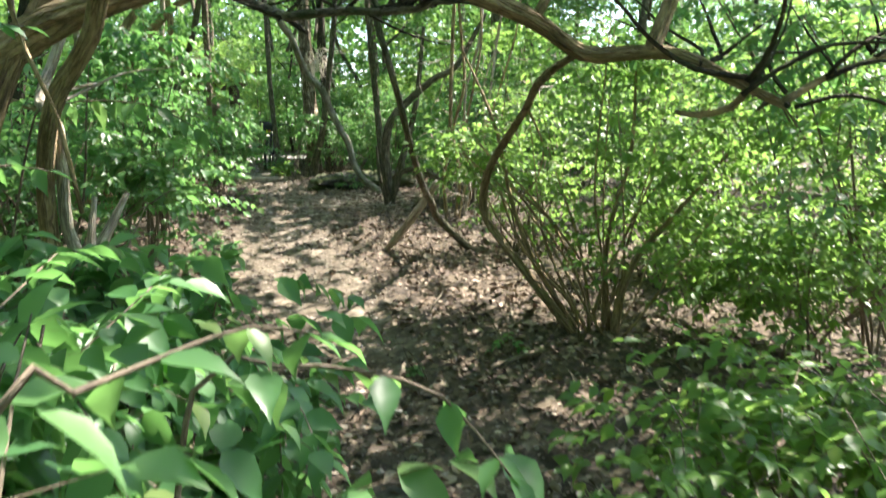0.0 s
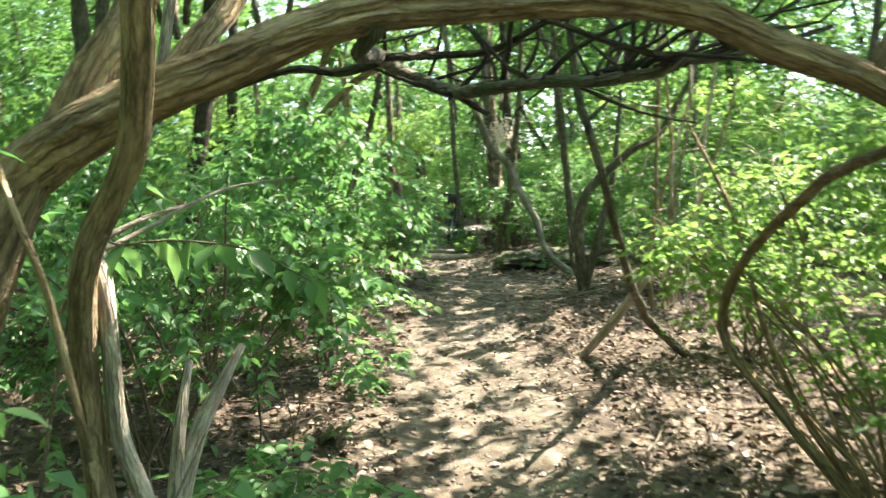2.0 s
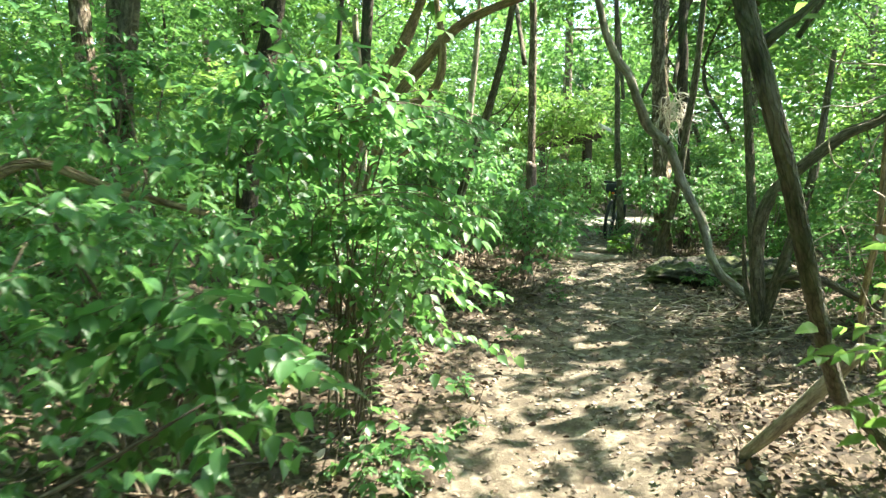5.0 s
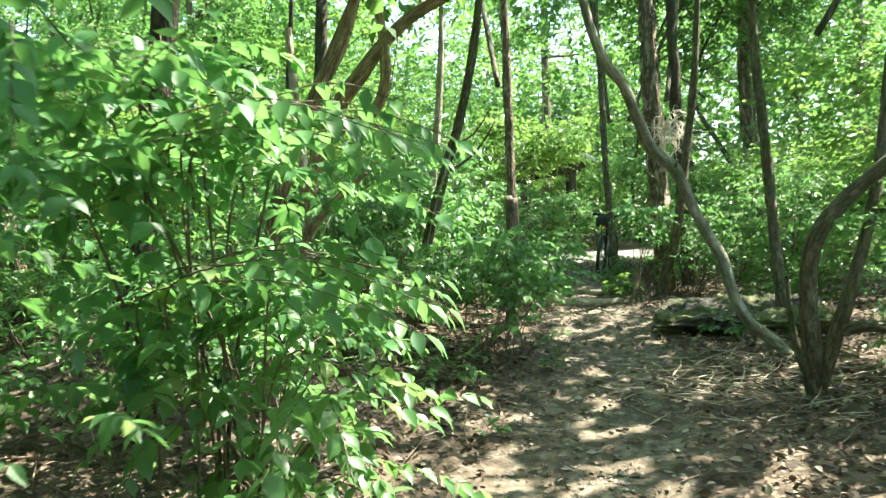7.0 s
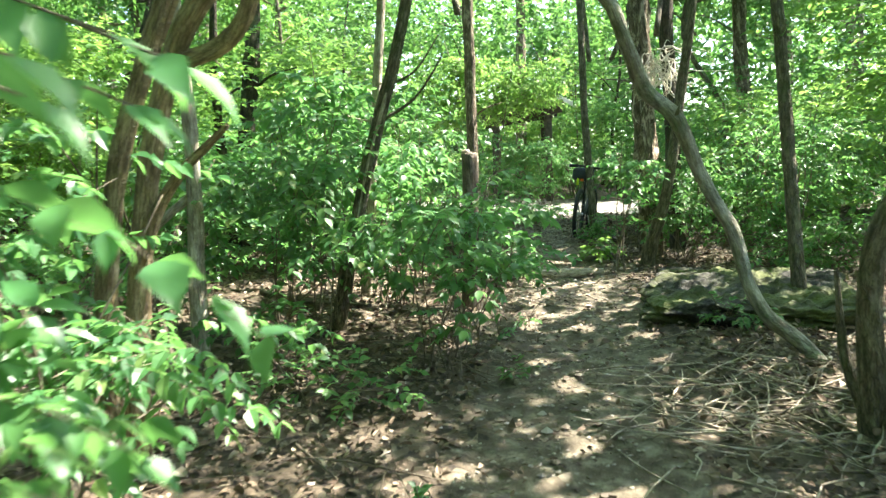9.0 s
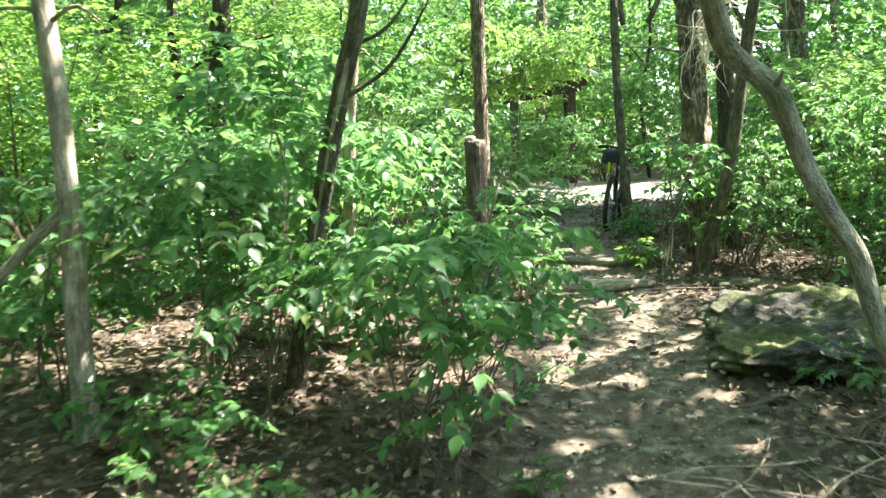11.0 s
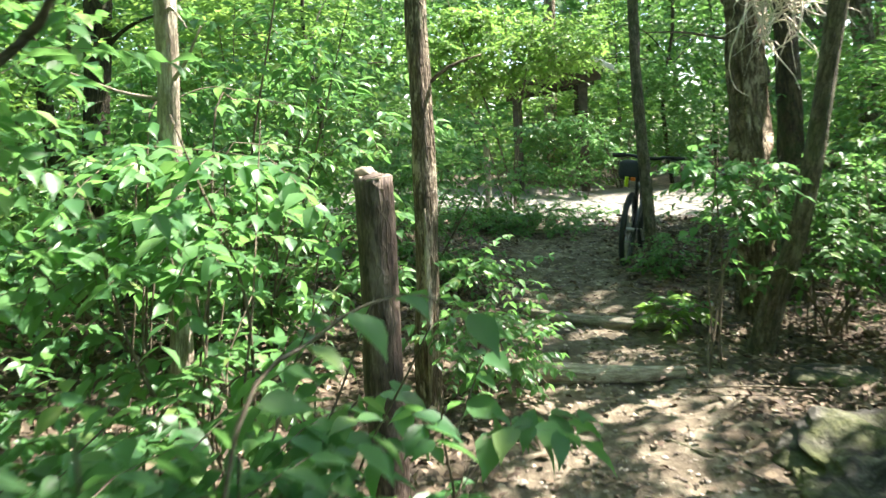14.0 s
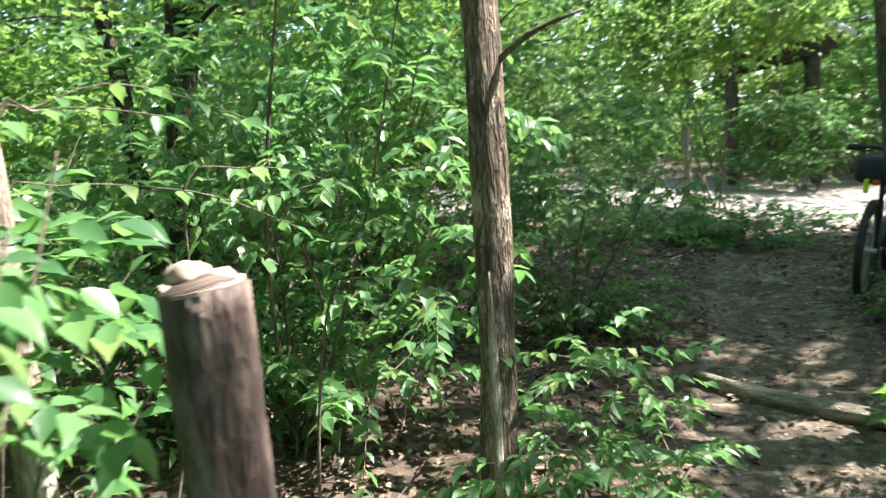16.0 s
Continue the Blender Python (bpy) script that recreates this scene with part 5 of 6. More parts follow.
bush("low green sprigs at the trail edge", (-2.05, 6.5), layered((-2.0, 6.6, .58), (.2, .3, .15), 5, 55, .06, .14), 6, 5, .06, "fine", LEAF, 5, 56, .22, .45, .004)
spreading = bush("spreading green shrub with layered sprays", (-2.5, 7.0), layered((-2.35, 6.95, 1.98), (.5, .4, .1), 8, 6, .06, .24) + layered((-2.3, 6.95, 1.42), (.55, .45, .16), 8, 94, .06, .24) + layered((-2.38, 6.42, 2.08), (.4, .28, .16), 8, 92, .05, .22), 7, 6, .082, "fine", LEAF, 6, 25, .34, .5, .008)
sprig("long green spray arching out over the trail", (-2.4, 7.0), [(-2.22, 6.88, 1.86), (-1.99, 6.94, 2.0), (-1.93, 7.0, 2.01), (-1.85, 7.05, 2.0), (-1.76, 7.09, 1.96), (-1.68, 7.13, 1.92)], 10, .088, LEAF, 511, .5)
sprig("green spray drooping over the trail edge", (-2.4, 7.1), [(-2.15, 6.95, 1.63), (-2.0, 7.01, 1.64), (-1.93, 7.09, 1.62), (-1.83, 7.13, 1.59), (-1.74, 7.16, 1.54)], 9, .085, LEAF, 512, .55)
sprig("high green spray above the trail edge", (-2.45, 6.9), [(-2.25, 6.73, 1.95), (-2.0, 6.82, 2.1), (-1.85, 6.9, 2.12), (-1.72, 6.98, 2.06)], 9, .088, LEAF, 513, .5)
sprig("low green spray hanging by the trail", (-2.4, 7.05), [(-2.1, 6.9, 1.36), (-1.95, 6.95, 1.34), (-1.8, 7.0, 1.28), (-1.68, 7.05, 1.2)], 8, .085, LEAF, 514, .6)
rng = np.random.default_rng(530)
for k in range(16):          # two tiers of sprays with a gap between them
    z = (2.03 if k < 9 else 1.68) + rng.normal(0, .035)
    fan = (k % 9) / 8 if k < 9 else (k - 9) / 6
    a = np.array([-2.2 + rng.normal(0, .06), 6.48 + .3 * fan + rng.normal(0, .05), z - .06])
    b = np.array([-1.6 + rng.normal(0, .05), 6.66 + .42 * fan + rng.normal(0, .05), z - (.1 if k < 9 else .05 + .06 * (k % 4))])
    sprig("", a + np.array([-.12, .12, -.16]), [a, a * .7 + b * .3 + np.array([0, 0, .07]), a * .4 + b * .6 + np.array([0, 0, .08]), b], 9, .098, LEAF, 531 + k, .75, .5, on=spreading)
bush("green shrub with sprays drooping to the trail", (-2.5, 7.25), layered((-2.15, 7.0, 1.15), (.42, .4, .2), 9, 7, .06, .22), 7, 6, .08, "fine", LEAF, 5, 26, .32, .55, .008)
bush("green shrub on thin stems above the litter", (-3.1, 8.2), layered((-3.05, 8.0, 1.5), (.6, .6, .4), 17, 8), 10, 6, .068, "plain", LEAF, 9, 58, .32, .45, .007)
bush("tall green shrub behind the bank", (-4.6, 7.4), layered((-4.6, 7.4, 1.7), (1.0, 1.1, .9), 34, 9, .1, .42), 12, 6, .07, "plain", LEAF, 8, 27, .34, .4, .01)
bush("low green shrub on bare stems", (-3.05, 10.95), layered((-3.15, 10.75, 1.47), (.85, .35, .24), 10, 10, .06, .34), 7, 5, .074, "fine", LEAF, 4, 28, .28, .5, .005)
bush("shaded broad-leaved shrub reaching past the leaning tree", (-3.75, 10.85), layered((-3.85, 10.8, 1.9), (.4, .22, .22), 8, 88, .06, .26), 7, 5, .085, "fine", LEAF, 3, 89, .28, .5, .005)
bush("low sprigs of green leaves by the trail", (-2.85, 10.8), layered((-2.7, 10.85, 1.15), (.3, .2, .22), 5, 57, .05, .18), 5, 5, .075, "fine", LEAF, 5, 59, .22, .35, .004)
bush("green sprig low beside the trail", (-3.4, 10.1), [((-3.4, 10.0, .85), (.3, .25, .15)), ((-3.05, 10.1, .78), (.2, .2, .12))], 22, 5, .058, "fine", LEAF, 5, 29, .2, .2, .004)
bush("green shrub with high sprays behind the leaning tree", (-4.2, 11.75), layered((-4.15, 11.65, 2.4), (.5, .25, .28), 10, 95, .06, .26), 7, 5, .085, "fine", LEAF, 4, 96, .28, .45, .006)
bush("green shrub round the bleached snag", (-4.95, 10.95), layered((-4.95, 10.9, 1.6), (.4, .3, .36), 10, 98, .06, .26), 8, 5, .08, "fine", LEAF, 6, 99, .28, .45, .006)
bush("low green sprigs on arching bare stems", (-3.95, 10.5), layered((-3.88, 10.55, 1.0), (.22, .15, .12), 5, 100, .05, .16), 6, 4, .075, "fine", LEAF, 5, 101, .22, .4, .004)
bush("wide green shrub under the leaning tree", (-4.4, 11.5), layered((-4.2, 11.3, 1.6), (.75, .5, .36), 20, 12, .07), 9, 6, .068, "plain", LEAF, 8, 30, .3, .4, .007)
bush("shaded broad-leaved shrub beside the trail", (-3.1, 11.5), layered((-3.1, 11.35, 1.4), (.6, .25, .2), 10, 13, .06, .28), 7, 5, .078, "fine", LEAF, 4, 31, .26, .45, .005)
bush("shaded broad-leaved twig beside the trail", (-3.1, 11.85), [((-2.9, 11.72, 1.6), (.16, .12, .07)), ((-2.7, 11.75, 1.52), (.1, .1, .06)), ((-3.1, 11.8, 1.45), (.2, .15, .15))], 5, 4, .085, "fine", LEAF, 4, 62, .22, .5, .004)
bush("sunlit pale green shrub in front of the snag", (-4.0, 12.5), layered((-4.05, 12.45, 1.65), (.45, .3, .45), 15, 14, .07, .26), 8, 5, .092, "fine", LEAF, 9, 32, .28, .4, .006)
bush("green shrub round the slim tree", (-3.75, 14.2), layered((-3.62, 14.15, 1.2), (.24, .32, .34), 11, 15, .07, .22), 9, 5, .062, "plain", LEAF, 7, 33, .25, .4, .006)
bush("broad green shrub behind the stump", (-5.2, 14.2), layered((-5.3, 14.2, 1.95), (1.0, .8, .95), 42, 16, .09, .4), 11, 6, .08, "plain", LEAF, 9, 34, .3, .35, .008)
bush("leafy green shrub by the trail bend", (-5.1, 16.5), layered((-5.15, 16.5, 1.7), (.75, .9, .75), 34, 17, .09, .4), 11, 6, .066, "plain", LEAF, 8, 35, .3, .35, .008)
bush("low dark shrub on the bank before the clearing", (-5.7, 20.0), [((-5.3, 20.1, 1.12), (.75, .45, .17)), ((-6.0, 20.0, 1.16), (.7, .5, .22)), ((-6.9, 19.7, 1.3), (.8, .6, .35))], 190, 5, .06, "plain", LEAF, 6, 36, .25, .3, .006)
bush("yellow-green sapling leaves before the shelter", (-6.4, 22.0), layered((-7.0, 22.3, 3.45), (1.2, .5, .6), 46, 18, .1, .42) + layered((-5.85, 22.4, 3.5), (.8, .4, .42), 17, 80, .08, .28), 12, 6, .085, "plain", LEAF_SUN, 5, 37, .36, .4, .016, "sapling")
# right side
bush("bright yellow-green shrub fanning from the litter", (.85, 4.95), layered((.28, 5.45, 1.22), (.25, .25, .25), 7, 83, .06, .2) + layered((1.1, 5.35, 1.4), (.95, .55, .55), 32, 19, .08, .28) + layered((1.5, 4.75, .78), (.5, .3, .3), 12, 97, .07, .24), 10, 6, .058, "plain", LEAF_SUN, 9, 41, .28, .3, .008, stem_mat=BARK_TAN, bare=10)
big = shaped_tree("tall arching shrub stems over the litter", [
    ("stem", [(.74, 4.98, gz(.74, 4.98) - .03), (.46, 5.1, .61), (.24, 5.2, .91), (.22, 5.15, 1.1), (.27, 5.0, 1.28), (.36, 4.75, 1.45), (.40, 4.4, 1.55), (.40, 4.0, 1.62), (.42, 3.6, 1.66), (.47, 3.25, 1.69)], [.028, .026, .025, .024, .023, .022, .021, .02, .018, .015]),
    ("stem", [(.78, 5.0, gz(.78, 5.0) - .03), (.55, 5.15, .6), (.4, 5.3, 1.0), (.3, 5.5, 1.5), (.1, 5.7, 2.0)], [.018, .016, .014, .012, .006]),
    ("stem", [(.95, 4.9, gz(.95, 4.9) - .03), (.99, 4.9, .51), (1.09, 4.9, .73), (1.28, 4.9, .95), (1.6, 4.95, 1.3)], [.028, .025, .02, .015, .008]),
    ("stem", [(.9, 4.95, gz(.9, 4.95) - .03), (.95, 5.1, .8), (1.1, 5.2, 1.3), (1.15, 5.3, 1.9)], [.016, .014, .012, .006]),
    ("stem", [(.5, 5.42, 1.6), (.6, 5.4, 1.35), (.56, 5.4, 1.15), (.45, 5.4, 1.02)], [.008, .007, .006, .003]),
], BARK_TAN, 8, "shrub", 0.03, category="shrub")
bush("sunlit yellow-green shrub spilling over the open edge", (1.9, 4.5), layered((1.85, 4.5, 1.05), (.65, .6, .65), 36, 84, .08, .3), 11, 6, .06, "plain", LEAF_SUN, 9, 85, .28, .35, .007)
bush("sunny yellow-green shrub on the open side", (2.3, 6.8), layered((2.3, 6.8, 1.15), (1.2, .9, .8), 46, 20, .1, .42), 12, 6, .066, "plain", LEAF_SUN, 10, 42, .32, .3, .009)
bush("sunny green shrub by the open edge", (3.6, 5.6), layered((3.7, 5.7, 1.0), (1.0, .9, .75), 34, 21, .1, .4), 12, 6, .066, "plain", LEAF_SUN, 8, 43, .32, .3, .009)
bush("leafy bough hanging on the open side", (2.2, 4.4), layered((1.9, 4.2, 2.0), (.9, .6, .35), 13, 22, .08, .34), 8, 6, .062, "plain", LEAF, 6, 63, .32, .45, .009)
bush("green shrub hung with twigs beside the leaning sapling", (.7, 7.6), layered((.7, 7.7, 1.2), (.5, .5, .55), 24, 23, .08, .3), 9, 5, .058, "plain", LEAF_SUN, 10, 44, .28, .35, .008, bare=6)
bush("green shrub behind the forked tree", (0.3, 10.9), layered((.35, 10.9, 1.5), (.7, .7, .7), 34, 24, .09, .36), 11, 6, .064, "plain", LEAF, 9, 46, .3, .35, .008)
bush("green shrub with bright top leaves by the leaning tree", (-2.1, 15.8), layered((-2.15, 15.75, 1.55), (.5, .35, .4), 22, 25, .07, .26), 9, 6, .064, "plain", LEAF, 10, 47, .28, .35, .007)
bush("green shrub behind the boulder", (-1.0, 15.6), layered((-.9, 15.5, 1.55), (.9, .6, .7), 40, 26, .09, .36), 11, 6, .064, "plain", LEAF, 9, 48, .3, .35, .008)
bush("green leaves sprouting against the boulder", (-1.45, 12.45), [((-1.42, 12.42, .82), (.16, .08, .06)), ((-1.25, 12.45, .8), (.12, .08, .05))], 12, 4, .05, "fine", LEAF, 4, 49, .12, .3, .003)
bush("green shrub beside the parked bicycle", (-3.2, 18.3), layered((-2.5, 17.95, 1.4), (.42, .45, .42), 20, 27, .08, .28), 10, 5, .064, "plain", LEAF, 8, 50, .25, .35, .007)
bush("bright green shrub in front of the leaning tree", (-2.62, 15.0), layered((-2.58, 15.1, 1.8), (.15, .15, .18), 7, 64, .05, .14), 6, 5, .075, "fine", LEAF, 4, 65, .24, .4, .006)
bush("green shrub half hiding the shelter posts", (-6.3, 25.3), layered((-6.6, 25.2, 1.95), (1.2, .25, .55), 34, 81, .08, .28), 10, 5, .08, "plain", LEAF, 7, 82, .3, .4, .008)
bush("low weeds along the edge of the gravel", (-5.2, 21.3), layered((-5.6, 21.35, 1.1), (1.2, .2, .06), 14, 75, .04, .16), 8, 4, .05, "plain", LEAF, 4, 76, .16, .2, .003)
# the sunlit leaf colour stands in for sun on this seedling
bush("seedling by the trail with leaves coloured as sunlit", (-3.05, 15.9), [((-3.0, 15.76, .96), (.17, .13, .08))], 18, 4, .085, "fine", LEAF_SUN, 4, 77, .16, .3, .003, "seedling")
bush("green twigs drooping in front of the bicycle", (-3.45, 17.6), layered((-3.38, 17.8, 1.05), (.13, .2, .24), 9, 78, .05, .13), 7, 5, .06, "plain", LEAF, 5, 79, .22, .4, .005)
# seedlings in the litter
for k, (x, y, s) in enumerate([(-3.12, 16.0, 1.0), (-2.95, 16.25, .6), (-1.9, 7.4, .5), (-2.35, 9.2, .55), (-2.5, 10.9, .7), (-1.7, 5.4, .6), (-2.9, 11.9, .45), (-3.3, 13.0, .6), (-.2, 4.2, .4), (.3, 4.5, .55), (-1.35, 4.6, .5), (-2.15, 7.9, .6), (-2.85, 12.3, .5), (-4.1, 15.2, .7)]):
    bush("small green seedling in the leaf litter", (x, y), [((x, y, gz(x, y) + .13 * s), (.1 * s, .1 * s, .04 * s))], 7, 3, .06 * s + .015, "fine", LEAF, 3, 60 + k, .12 * s, .15, .003, "seedling", group="seedlings in the litter")


# ---- forest behind ----
def tree_template(seed, height, r, crown_c, crown_r, twigs, mat_bark, mat_leaf, label, size=.14, clumps=40):
    rng = np.random.default_rng(seed)
    root = thing("tree", (0, 0, 0), label, "tree", "trees of the wood")
    bend = rng.normal(0, .22, (3, 2))
    pts = [(0, 0, -.1), (bend[0][0] * .5, bend[0][1] * .5, height * .3), (bend[1][0], bend[1][1], height * .6), (bend[2][0] * 1.5, bend[2][1] * 1.5, height)]
    limb("trunk", pts, [r * 1.25, r, r * .75, r * .2], mat_bark, root, 10, .3, .06, seed, .05)
    for k in range(5):
        z = height * rng.uniform(.3, .8)
        a = rng.uniform(0, 6.28)
        L = rng.uniform(1.0, 2.0)
        s = np.array([bend[1][0] * z / height, bend[1][1] * z / height, z])
        e = s + np.array([math.cos(a) * L, math.sin(a) * L, rng.uniform(.1, .9)])
        limb("limb", [s, s * .5 + e * .5 + np.array([0, 0, rng.uniform(-.1, .25)]), e], [r * .4, r * .28, r * .08], mat_bark, root, 6, .25, .05, seed + k)
    v, f, *_ = foliage(rng, crown_c, crown_r, twigs, 6, size, "small", 0, .3, clumps, .55, .6, .12)
    mesh_object("crown", v, f.tolist(), mat_leaf, root, False)
    return root


def shrub_template(seed, h, r, twigs, mat, label, size=.085, clumps=12):
    rng = np.random.default_rng(seed)
    root = thing("shrub", (0, 0, 0), label, "shrub", "undergrowth of the wood")
    for k in range(5):
        a = rng.uniform(0, 6.28)
        e = np.array([math.cos(a) * r * .6, math.sin(a) * r * .6, h * rng.uniform(.6, .95)])
        limb("stem", [(rng.normal(0, .06), rng.normal(0, .06), -.05), e * .45 + np.array([0, 0, .1]), e], [.016, .012, .004], TWIG, root, 5, .3, .05, seed + k)
    v, f, *_ = foliage(rng, (0, 0, h * .56), (r, r, h * .5), twigs, 6, size, "small", 0, .3, clumps, .4, .6)
    mesh_object("foliage", v, f.tolist(), mat, root, False)
    return root


TREES = [
    tree_template(1, 9, .09, (0, 0, 6.2), (2.6, 2.6, 2.6), 380, BARK, LEAF_TREE, "tall slender tree with a loose green crown"),
    tree_template(2, 8, .07, (0, 0, 5.2), (2.3, 2.3, 2.8), 360, BARK_DARK, LEAF_TREE, "dark-trunked tree with a ragged green crown"),
    tree_template(3, 10, .11, (0, 0, 7.0), (3.0, 3.0, 2.6), 420, BARK_RED, LEAF_TREE, "brown-barked tree with a wide green crown"),
    tree_template(4, 6, .04, (0, 0, 3.4), (1.7, 1.7, 2.3), 420, BARK, LEAF_SUN, "thin young tree with yellow-green leaves", .12, 20),
    tree_template(5, 5, .035, (0, 0, 2.8), (1.5, 1.5, 2.0), 380, BARK_DARK, LEAF_TREE, "slender sapling with layered green leaves", .1, 20),
    tree_template(6, 5.6, .05, (0, 0, 4.5), (1.6, 1.6, .9), 420, BARK, LEAF_TREE, "young tree with a flat spreading crown, added for shade", .1, 60),
]
SHRUBS = [
    shrub_template(31, 2.4, 1.2, 300, LEAF, "dense green woodland shrub"),
    shrub_template(32, 1.7, 1.1, 260, LEAF, "low green woodland shrub"),
    shrub_template(33, 3.2, 1.4, 340, LEAF_SUN, "tall sunlit yellow-green shrub", .09, 16),
    shrub_template(34, 2.8, 1.3, 320, LEAF_TREE, "loose green woodland shrub", .09, 16),
]


def clear_of(x, y, gap):
    d = x - float(trail_x(y))
    if y < 21 and abs(d) < gap:
        return False
    if 20.5 < y < 27.5 and -12 < x < -3.3 + gap * .3:
        return False
    return True


# gaps in the canopy, where the sun reaches these places
SUNNY = [(-4.1, 12.5, 1.9, 4.8), (-6.5, 23.5, 1.0, 3.2), (-2.0, 7.0, 1.5, 1.6), (1.6, 5.6, 1.0, 2.0), (-2.2, 15.8, 1.7, 2.2), (-1.3, 8.0, .4, 1.5), (3.2, 5.0, 1.0, 3.4), (-8, 22.5, 1.0, 2.5), (-.5, 15.3, 1.6, 1.8), (.6, 12.5, 1.4, 1.4), (-4.5, 10.6, 2.0, 1.0), (-7, 18, 2.5, 1.4), (-5.1, 16.5, 1.9, 1.8)]


LIT_FLOOR = [(-2.6, 13.0, .7, 1.5), (-3.1, 14.8, .8, 1.4), (-2.2, 11.0, .7, 1.4), (-.9, 15.4, 1.6, 1.5), (.5, 11.0, 1.6, 1.4), (-5.0, 14.0, 2.0, 1.6)]


def in_gap(x, y, z, gaps=SUNNY):
    for sx, sy, sz, r in gaps:
        h = z - sz
        if math.hypot(x - sx - h * sun_dir.x / sun_dir.z, y - sy - h * sun_dir.y / sun_dir.z) < r:
            return True
    return False


HEIGHTS = (6.2, 5.2, 7.0, 3.4, 2.8)
rng = np.random.default_rng(77)
spots = []
for gy in np.arange(-8, 48, 3.3):
    for gx in np.arange(-28, 20, 3.3):
        x, y = gx + rng.uniform(-1.3, 1.3), gy + rng.uniform(-1.3, 1.3)
        k = int(rng.integers(0, 5))
        u = rng.random()
        d = x - float(trail_x(y))
        far = math.hypot(x + 2, y - 8)
        if not clear_of(x, y, 2.9) or (k < 3 and -4.6 < d < 3.2 and y < 20):
            continue
        if x > 4.0 and y < 16 or x > 7 and y < 24 or x > 1.6 and y < 11:         # open edge
            continue
        if y < 2 and u < .12 or far > 17 and u < .3:
            continue
        if in_gap(x, y, HEIGHTS[k]):
            continue
        spots.append((x, y, k))
# Added trees: cover behind the start, shade for the trail's far end
spots += [(-3.2, -.8, 1), (-2.8, -3.8, 0), (3.8, -1.6, 0), (3.2, -4.8, 2), (6.2, 1.2, 1), (-3.4, -7.0, 2), (-2.2, 20.4, 5), (-3.0, 21.5, 5), (5.4, 14.8, 1), (-1.5, 21.2, 2), (-8.6, 20.2, 4), (-10.5, 21, 3), (1.6, 22.2, 2), (3.4, 24, 1)]
first = set()
for x, y, k in spots:
    s = rng.uniform(.85, 1.2)
    m = Matrix.Translation((x, y, gz(x, y) - .02)) @ pose(0, 0, 0, rng.uniform(-3, 3), rng.uniform(-3, 3), rng.uniform(0, 360)) @ Matrix.Diagonal((s, s, s, 1))
    if k in first:
        copy_thing(TREES[k], m)
    else:
        first.add(k)
        TREES[k].matrix_basis = m
first = set()
count = 0
for i in range(900):
    far = rng.random() < .55
    x, y = (rng.uniform(-24, 16), rng.uniform(-3, 42)) if far else (rng.uniform(-11, 5), rng.uniform(3, 26))
    if not clear_of(x, y, 3.1) or (x > 1 and y < 4.5) or (x > 1.8 and y < 12) or (x > 3.6 and y < 18) or count >= 190:
        continue
    if x > -6.3 and y < 15 and x < trail_x(y) and rng.random() < .5:
        continue
    k = int(rng.integers(0, 4))
    if in_gap(x, y, 2.4, LIT_FLOOR):
        continue
    count += 1
    s = rng.uniform(.75, 1.25)
    m = Matrix.Translation((x, y, gz(x, y) - .02)) @ pose(0, 0, 0, 0, 0, rng.uniform(0, 360)) @ Matrix.Diagonal((s, s, s * rng.uniform(.8, 1.15), 1))
    if k in first:
        copy_thing(SHRUBS[k], m)
    else:
        first.add(k)
        SHRUBS[k].matrix_basis = m

for x, y, s in ((4.2, 8.6, 1.0), (5.5, 10.5, 1.1), (3.0, 9.8, .8), (6.5, 8.5, 1.2), (4.6, 12.5, 1.1), (5.2, 6.6, .9), (8.5, 6.5, 1.1), (9.5, 10.0, 1.3), (7.5, 13.0, 1.2), (11.5, 8.0, 1.3), (7.0, 3.5, .9), (10.0, 3.0, 1.1), (5.0, 2.2, .7), (6.0, -1.0, 1.0), (4.0, -2.5, .9), (12.5, 13.0, 1.4), (9.0, 16.5, 1.3)):
    copy_thing(SHRUBS[2], Matrix.Translation((x, y, gz(x, y) - .02)) @ pose(0, 0, 0, 0, 0, x * 77) @ Matrix.Diagonal((s, s, s, 1)))

for k, x, y, s in ((0, -2.3, -.7, .8), (1, -2.7, .5, .7), (1, 2.6, .2, .7), (3, 2.5, -1.9, .9), (0, -2.2, -3.0, .8), (2, 3.2, -3.4, .9), (1, 4.4, .6, .9)):
    copy_thing(SHRUBS[k], Matrix.Translation((x, y, gz(x, y) - .02)) @ pose(0, 0, 0, 0, 0, y * 61) @ Matrix.Diagonal((s, s, s, 1)))

# far wood that closes the view: one ragged mass of leaves in a ring
def far_wood():
    rng = np.random.default_rng(9)
    n = 125000
    a = rng.uniform(0, 2 * math.pi, n)
    R = rng.uniform(25, 46, n)
    x, y = -3 + R * np.cos(a), 12 + R * np.sin(a)
    low = np.exp(-((a - 0.75) / 0.55) ** 2)          # the wood opens towards the field
    z = rng.beta(1.3, 1.5, n) * (13 + 2.5 * np.sin(a * 9) + 1.5 * np.sin(a * 23 + 1)) * (1 - .72 * low) + .2
    P = np.stack([x, y, z], -1)
    D = rng.normal(0, 1, (n, 3)) * np.array([1, 1, .5])
    N = rng.normal(0, .6, (n, 3)) + np.array([0, 0, 1.0])
    L = rng.uniform(.35, .75, n)
    v, f = leaf_data(P, D, N, L, L * .6, "small")
    tagged(mesh_object("far_foliage", v, f.tolist(), LEAF_TREE, None, False), "ragged green foliage of the wood far off", "foliage", kind="stuff")


far_wood()


